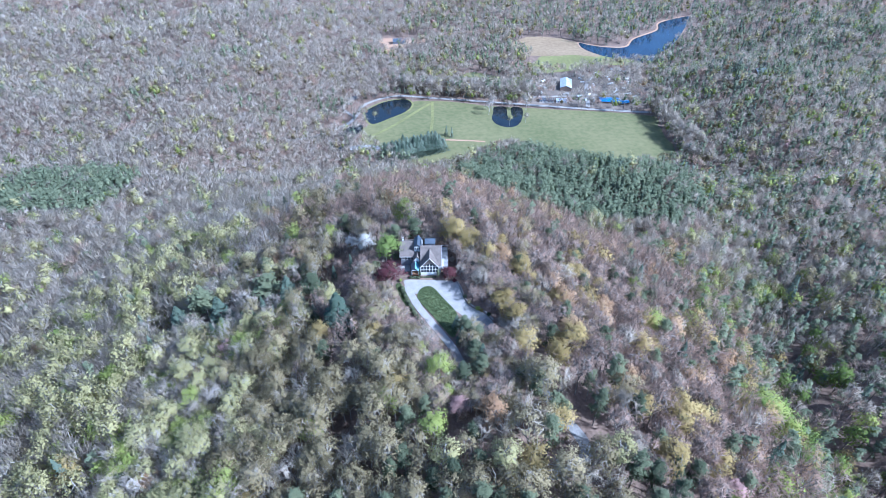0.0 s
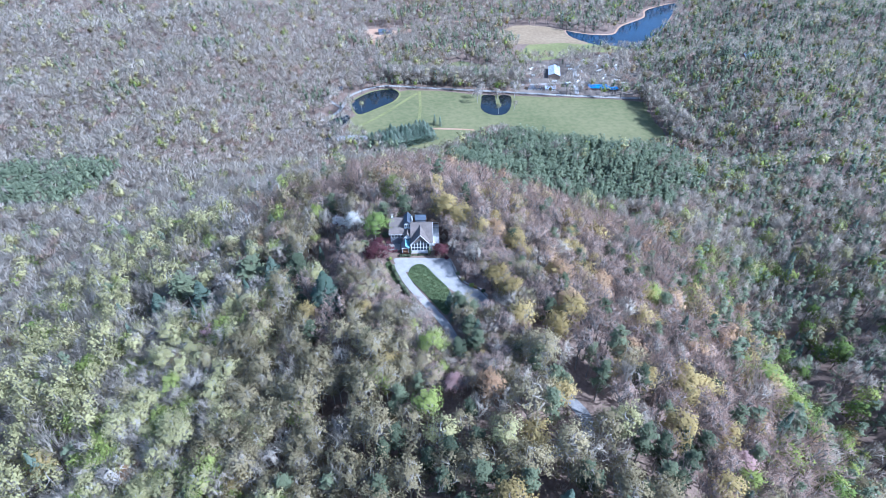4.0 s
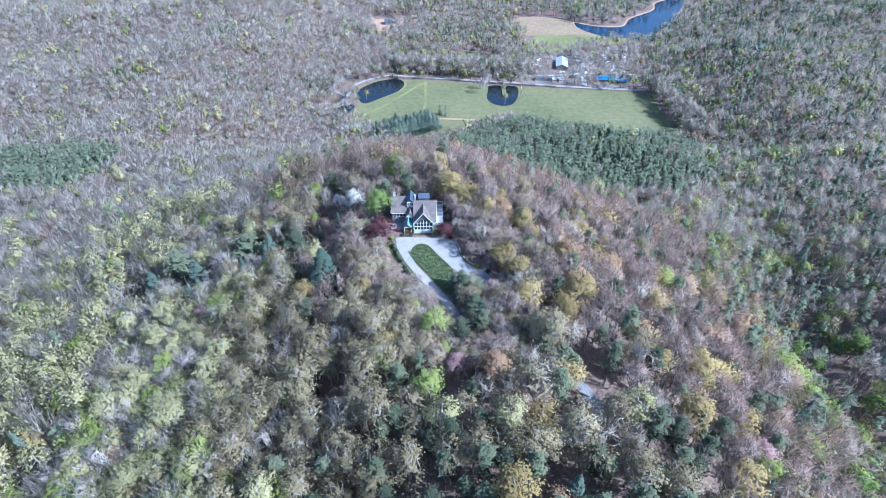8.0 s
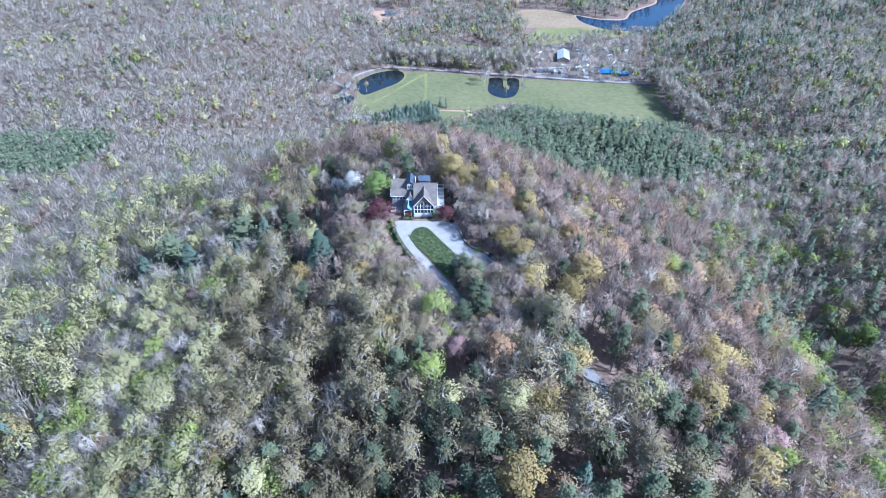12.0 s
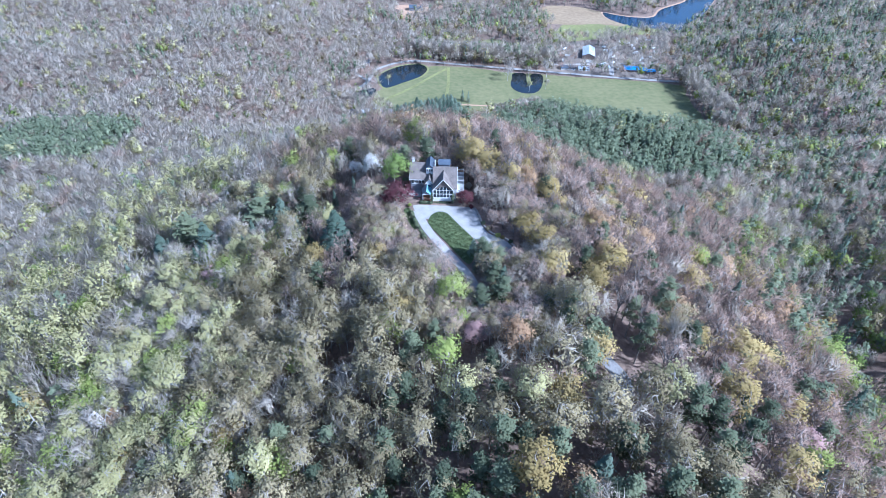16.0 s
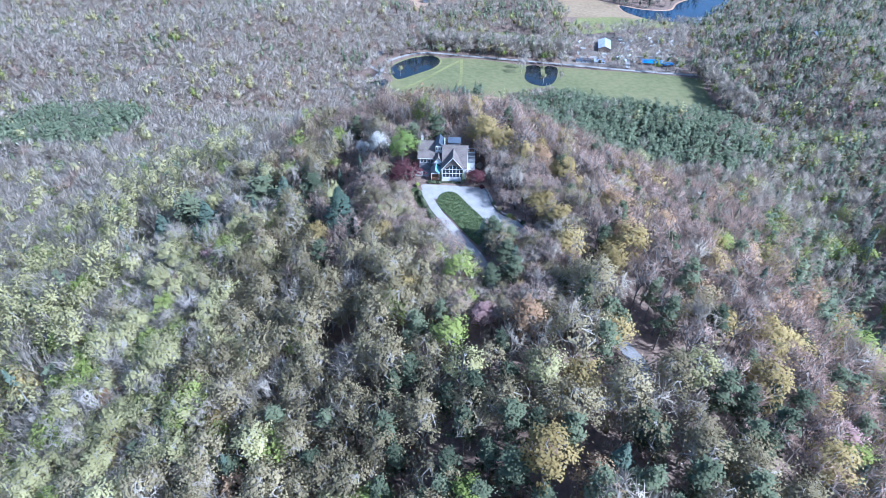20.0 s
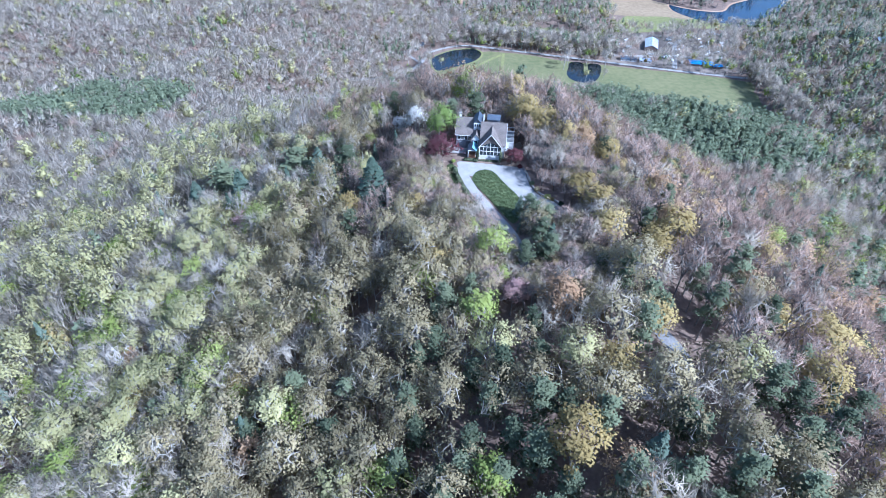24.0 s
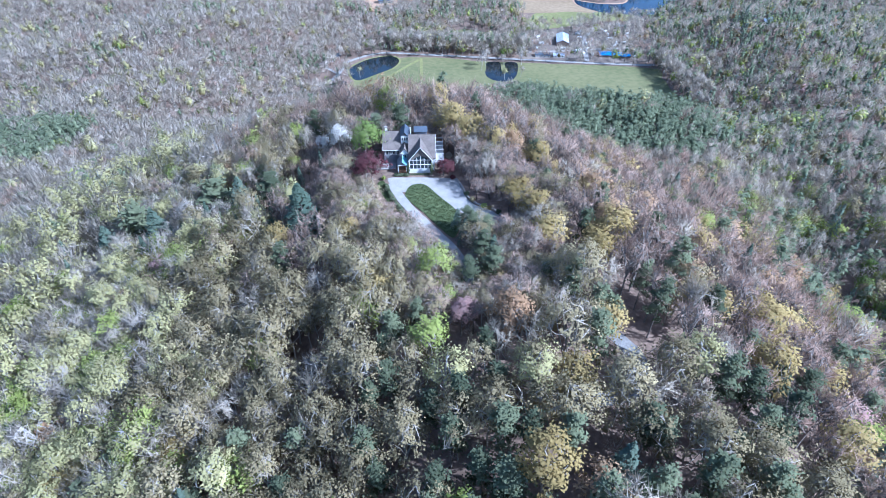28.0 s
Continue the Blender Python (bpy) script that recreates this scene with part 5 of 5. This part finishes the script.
shrub("columnar_yew", -3.75, -3.0, 1.4, 4.3, "pine", 1, "columnar dark green yew at the sunroom's corner", 0.5)
shrub("columnar_yew", 3.3, -3.2, 1.5, 4.6, "pine", 2, "columnar dark green yew at the sunroom's corner", 0.5)
for i in range(5):
    shrub("clipped_shrub", -7.4 + i * 0.85, -3.35 + 0.1 * (i % 2), 1.25, 0.9, "pine", 10 + i, "low clipped dark shrub before the porch", 0, "shrubs before the porch")
for i in range(7):
    shrub("clipped_shrub", -2.6 + i * 0.8, -2.75, 0.8, 0.4, "pine", 20 + i, "low dark shrub along the sunroom", 0, "shrubs along the sunroom")
for i in range(30):
    k = i / 29
    p = rounded(LAWN_W[2:6] + [(2.2, -33.5)], 8, closed=False)
    q = p[int(k * (len(p) - 1))]
    shrub("hedge_shrub", q[0] - 0.5, q[1], 1.3, 1.1, "pine", 140 + i, "clipped hedge shrub along the drive", 0, "hedge along the drive")
for i, (hx, hy, w, h, kind) in enumerate(((17.5, -20.0, 1.6, 1.2, "lime"), (18.8, -20.9, 1.4, 1.0, "gold"), (13.2, -14, 1.5, 1.3, "pine"), (14.6, -17, 1.7, 1.4, "oak"), (9.4, -5.2, 1.6, 1.3, "burgundy"),
                                          (21.2, -23.0, 1.5, 1.2, "pine"), (-13, 1.2, 2.2, 1.8, "pine"), (-14.5, 3.5, 2.5, 2.2, "oak"), (-16.5, -0.5, 3.2, 2.4, "pine"), (-19.5, 1.0, 3.4, 2.6, "bare"), (-20.5, -3.0, 3.4, 2.6, "oak"), (-18.0, -6.5, 3.0, 2.4, "bare"), (-21.5, 5.5, 3.2, 2.6, "pine"), (-13.5, 8.5, 2.4, 2.4, "pine"), (9.2, 1.5, 2.2, 1.8, "oak"), (8.6, 7.0, 2.4, 2.0, "bare"), (-11.0, -5.0, 1.4, 1.0, "lime"))):
    shrub("garden_shrub", hx, hy, w, h, kind, 80 + i, "rounded garden shrub at the forecourt's edge", 0, "garden shrubs")

# stacked stone edging east of the forecourt
edging = tagged(new("stone_edging"), "low edging wall of rough pale stones", "wall")
line = rounded([(10.6, -5.6), (11.9, -9.4), (13.3, -15), (15.9, -18.6), (19.6, -21.0), (22.6, -25)], 9, closed=False)
r = random.Random(3)
for i, (sx, sy) in enumerate(line):
    bm = bmesh.new()
    bmesh.ops.create_icosphere(bm, subdivisions=1, radius=0.5)
    bm.transform(Matrix.Translation((sx + r.uniform(-0.1, 0.1), sy, float(height(sx, sy)) + 0.2)) @ Matrix.Rotation(r.uniform(0, 3), 4, "Z") @ Matrix.Diagonal((r.uniform(0.7, 1.0), r.uniform(0.5, 0.8), r.uniform(0.5, 0.8), 1)))
    part("stone", bm, M_STONE, edging)

# dark evergreens at the tail of the island, and the dead snag
for i, (tx, ty, sz, kd) in enumerate(((9.8, -29.0, 0.42, "spruce"), (11.8, -31.5, 0.5, "pine"), (13.4, -35, 0.58, "pine"), (11.4, -35.5, 0.5, "spruce"), (14.6, -32, 0.45, "oak"), (14.2, -40.5, 0.6, "oak"), (16.4, -38, 0.6, "pine"), (14.6, -45, 0.66, "pine"), (17.4, -45, 0.68, "spruce"), (11.5, -53, 0.6, "pine"), (16, -51, 0.72, "pine"))):
    plant(kd, i % 4, tx, ty, sz, i * 1.3, "small dark evergreen at the tip of the lawn island" if kd != "oak" else "small budding oak at the tip of the lawn island", broad=1.5)


def turf(name, outline, count, seed, label, lift):
    """Blades of grass over a lawn, in tufts."""
    r = np.random.RandomState(seed)
    o = np.array(outline)
    gx, gy = r.uniform(o[:, 0].min(), o[:, 0].max(), count * 3), r.uniform(o[:, 1].min(), o[:, 1].max(), count * 3)
    ok = inside(gx, gy, [tuple(p) for p in rounded(outline)]) & (waves(gx, gy, 2.2, seed) + r.uniform(-1, 1, len(gx)) > -0.2)
    gx, gy = gx[ok][:count], gy[ok][:count]
    a = np.column_stack([gx, gy, height(gx, gy) + lift])
    b = a + np.column_stack([r.normal(0, 0.12, len(gx)), r.normal(0, 0.12, len(gx)), r.uniform(0.08, 0.24, len(gx))])
    pts, tri = slivers(a, b, 0.12, r)
    return tagged(new(name, mesh(name, pts, tri, [M_LAWN])), label, "grass", kind="stuff")


turf("island_grass", ISLAND, 16000, 5, "uneven dark green grass of the drive's island", 0.2)
turf("strip_grass", LAWN_W, 6000, 6, "dark grass of the lawn strip", 0.05)


# ---------------------------------------------------------------- the valley
def gabled(name, label, x, y, w, d, eave, ridge, turn, wall, roof, roof_label, bays=3, z=None):
    """A simple gabled building with walls, two roof planes, doors and windows; ridge along its own x."""
    b = new(name)
    b.matrix_world = Matrix.Translation((x, y, (float(height(x, y)) if z is None else z))) @ Matrix.Rotation(radians(turn), 4, "Z")
    part("wall", block(-w / 2, w / 2, -d / 2, d / 2, -0.5, eave), wall, b)
    for sx in (-w / 2, w / 2 - 0.2):
        part("gable_wall", prism([(sx, -d / 2, eave), (sx, d / 2, eave), (sx, 0, ridge - 0.1)], (0.2, 0, 0)), wall, b)
    for sy in (-1, 1):
        part("roof", slab([(-w / 2 - 0.4, sy * (d / 2 + 0.5), eave - 0.15), (w / 2 + 0.4, sy * (d / 2 + 0.5), eave - 0.15), (w / 2 + 0.4, 0, ridge), (-w / 2 - 0.4, 0, ridge)][::sy], 0.2), roof, b, roof_label)
    for i in range(bays):
        cx = -w / 2 + w * (i + 0.5) / bays
        win = part("window", block(cx - 0.6, cx + 0.6, -d / 2 - 0.08, -d / 2, 1.0, 2.3), M_WHITE, b, "white-framed window")
        part("pane", block(cx - 0.5, cx + 0.5, -d / 2 - 0.10, -d / 2 - 0.08, 1.1, 2.2), M_GLASS, win)
    part("door", block(-w / 2 - 0.08, -w / 2, -0.6, 0.6, 0, 2.1), M_TIMBER, b)
    return tagged(b, label, "building")


barn = gabled("barn", "large barn with a bright tin roof in the campground", 196, 646, 36, 17, 5, 8.5, 80, M_TIMBER, M_TIN, "bright ribbed tin roof", 6)
for i in range(19):
    for sy in (-1, 1):
        xx = -17.8 + i * 1.96
        part("roof_rib", prism([(xx, sy * 8.9, 4.9), (xx, 0, 8.52), (xx, 0, 8.64), (xx, sy * 8.9, 5.02)], (0.12, 0, 0)), M_TIN, barn)
gabled("pavilion", "long pavilion under a bright blue roof", 251, 590, 30, 15, 3, 4.6, -8, M_TIMBER, M_TARP, "bright blue roof", 5)
gabled("pavilion", "small shelter under a bright blue roof", 270, 583, 13, 9, 2.6, 3.8, 10, M_TIMBER, M_TARP, "bright blue roof", 2)
gabled("low_house", "long low house with a pale metal roof", -84, 448, 26, 8, 2.8, 4.2, -8, M_WHITE, M_TIN, "pale metal roof", 6)
gabled("low_house", "low house with a pale metal roof beside conifers", -104, 447, 15, 9, 2.8, 4.6, 14, M_SIDING, M_TIN, "pale metal roof", 3)
gabled("outbuilding", "small grey outbuilding at the wood's edge", -121, 446, 10, 8, 2.6, 4.4, 30, M_SIDING, M_METAL, "grey metal roof", 2)
gabled("cottage", "dark cottage beside the pond road", -129, 597, 14, 9, 3, 5.5, 40, M_TIMBER, M_METAL, "dark grey roof", 2)
gabled("shed", "brown wooden shed beside the pond road", -147, 567, 9, 7, 2.6, 4.2, 20, M_TIMBER, M_SHINGLE, "brown roof", 1)
gabled("far_house", "distant blue-grey house in a clearing", -74, 852, 24, 13, 5, 9, 5, M_SIDING, M_METAL, "dark roof", 4)
gabled("far_house", "distant dark house among the eastern trees", 474, 622, 18, 11, 4, 8, 20, M_TIMBER, M_METAL, "dark roof", 3)
gabled("camp_hall", "pale grey-green hall beside the valley road", 158, 592, 20, 11, 3, 5, -6, M_WHITE, M_METAL, "grey-green roof", 4)
gabled("camp_cabin", "white camp cabin beside the valley road", 180, 590, 15, 10, 3, 4.8, -6, M_WHITE, M_TIN, "pale roof", 3)
area("house_clearing", CLEARING, M_CLAY, 0.5, "bare reddish earth round the distant house", 4, category="ground")
ribbon("far_track", FAR_TRACK, 5, M_CLAY, 0.6, "pale dirt track to the distant house")
ribbon("pond_drive", [(-118, 540), (-134, 560), (-140, 576), (-128, 586)], 4, M_GRAVEL, 0.34, "pale drive to the cottage by the pond")


def trailer(x, y, turn, length, label):
    """A travel trailer: rounded body, windows, door, wheels."""
    t = new("travel_trailer")
    t.matrix_world = Matrix.Translation((x, y, VALLEY + 0.1)) @ Matrix.Rotation(turn, 4, "Z")
    bm = block(-length / 2, length / 2, -1.25, 1.25, 0.55, 3.1)
    bmesh.ops.bevel(bm, geom=list(bm.edges), offset=0.28, segments=2, affect="EDGES")
    body = part("body", bm, M_WHITE, t)
    part("roof_vent", block(-0.4, 0.4, -0.4, 0.4, 3.1, 3.3), M_TIN, t)
    for sx in (-0.3, 0.2):
        part("window", block(sx * length - 0.5, sx * length + 0.5, -1.29, -1.24, 1.6, 2.4), M_GLASS, t)
    part("door", block(length * 0.33, length * 0.33 + 0.7, -1.29, -1.24, 0.7, 2.5), M_TIN, t)
    part("stripe", block(-length / 2 + 0.3, length / 2 - 0.3, -1.28, -1.245, 1.0, 1.3), M_METAL, t)
    for sx in (-0.5, 0.5):
        for sy in (-1.2, 1.0):
            bm = bmesh.new()
            bmesh.ops.create_cone(bm, cap_ends=True, segments=12, radius1=0.36, radius2=0.36, depth=0.22, matrix=Matrix.Translation((sx, sy + 0.1, 0.34)) @ Matrix.Rotation(radians(90), 4, "X"))
            part("wheel", bm, M_GLASS, t, "black rubber wheel")
    return tagged(t, label, "trailer", "trailers of the campground")


r = random.Random(8)
spots = []
while len(spots) < 36:
    tx, ty = r.uniform(140, 312), r.uniform(582, 728)
    if inside(tx, ty, CAMP) and all(math.hypot(tx - a, ty - b) > 9 for a, b in spots) and not (170 < tx < 224 and 620 < ty < 678) and not (228 < tx < 282 and 572 < ty < 606) and not (145 < tx < 192 and 580 < ty < 602):
        spots.append((tx, ty))
        trailer(tx, ty, r.choice((0.1, 1.5, -0.2, 0.8)) + r.uniform(-0.2, 0.2), r.uniform(6.5, 10), "white travel trailer parked in the campground")
ribbon("camp_road", [(215, 570), (222, 610), (232, 660), (250, 690)], 6, M_GRAVEL, 0.22, "pale campground road")
ribbon("camp_road", [(140, 606), (200, 610), (290, 618)], 5, M_GRAVEL, 0.24, "pale campground road")

fence = tagged(new("roadside_fence"), "dark wooden rail fence along the meadow's road", "fence")
line = rounded([(p[0], p[1] - 6.5) for p in ROAD[6:]], 14, closed=False)
for i in range(len(line)):
    part("post", block(line[i][0] - 0.12, line[i][0] + 0.12, line[i][1] - 0.12, line[i][1] + 0.12, VALLEY, VALLEY + 1.5), M_TIMBER, fence)
for i in range(len(line) - 1):
    for z in (0.5, 0.95, 1.35):
        a, b = line[i], line[i + 1]
        bm = bmesh.new()
        v = [bm.verts.new((p[0], p[1] + o, VALLEY + z + h)) for p in (a, b) for o, h in ((-0.05, 0), (0.05, 0), (0.05, 0.16), (-0.05, 0.16))]
        for j in range(4):
            k = (j + 1) % 4
            bm.faces.new((v[j], v[k], v[4 + k], v[4 + j]))
        part("rail", bm, M_TIMBER, fence)

# the conifer row and single trees of the meadow
r = random.Random(12)
for k in range(3):
    for i in range(15):
        s = i / 14
        plant("spruce", r.randint(0, 3), -66 + 62 * s + 5 * k, 432 + 30 * s - 8 * k + r.uniform(-1.5, 1.5), r.uniform(1.0, 1.25), r.uniform(0, 6), "dark green conifer in the meadow's windbreak row", broad=2.3)
for tx, ty, kind, sz, words in ((10, 484, "spruce", 0.9, "lone dark conifer in the meadow"), (17, 479, "spruce", 0.8, "lone dark conifer in the meadow"), (9, 470, "pine", 0.7, "lone dark conifer in the meadow"),
                                (-88, 528, "birch", 0.8, "pale tree on the pond's bank"), (-104, 532, "birch", 1.0, "pale budding tree beside the pond"), (-113, 470, "spruce", 1.0, "dark conifer beside the low houses"),
                                (76, 560, "silver", 1.3, "tall bare tree beside the meadow pond"), (70, 545, "silver", 1.2, "tall bare tree beside the meadow pond"), (96, 512, "birch", 0.8, "pale tree on the meadow pond's point"),
                                (124, 560, "silver", 1.5, "tall bare tree beside the meadow pond"), (118, 520, "bare", 0.9, "bare tree beside the meadow pond"), (100, 560, "bare", 0.9, "bare tree between the pond's arms"),
                                (-75, 603, "pine", 0.8, "dark pine behind the pond"), (-66, 606, "pine", 0.9, "dark pine behind the pond"), (-150, 470, "spruce", 1.3, "tall dark conifer at the wood's edge"), (-110, 602, "spruce", 0.9, "dark conifer beside the cottage")):
    plant(kind, r.randint(0, 3), tx, ty, sz, r.uniform(0, 6), words, broad=1.1)

# tall tree lines at the meadow's eastern edge and behind the road
rt = np.random.RandomState(14)
lx = np.concatenate([rt.uniform(298, 322, 80), rt.uniform(-70, 140, 170)])
ly = np.concatenate([rt.uniform(392, 548, 80), np.zeros(170)])
ly[80:] = 612 - 0.16 * lx[80:] + rt.uniform(0, 24, 170)
lk = np.where(rt.uniform(size=250) < 0.55, KINDS.index("bare"), np.where(rt.uniform(size=250) < 0.6, KINDS.index("silver"), KINDS.index("pine")))
woods("tall_tree_line", "tall bare trees lining the meadow's edge and road", lx, ly, lk, 2, 61, 1.25, 1.65)
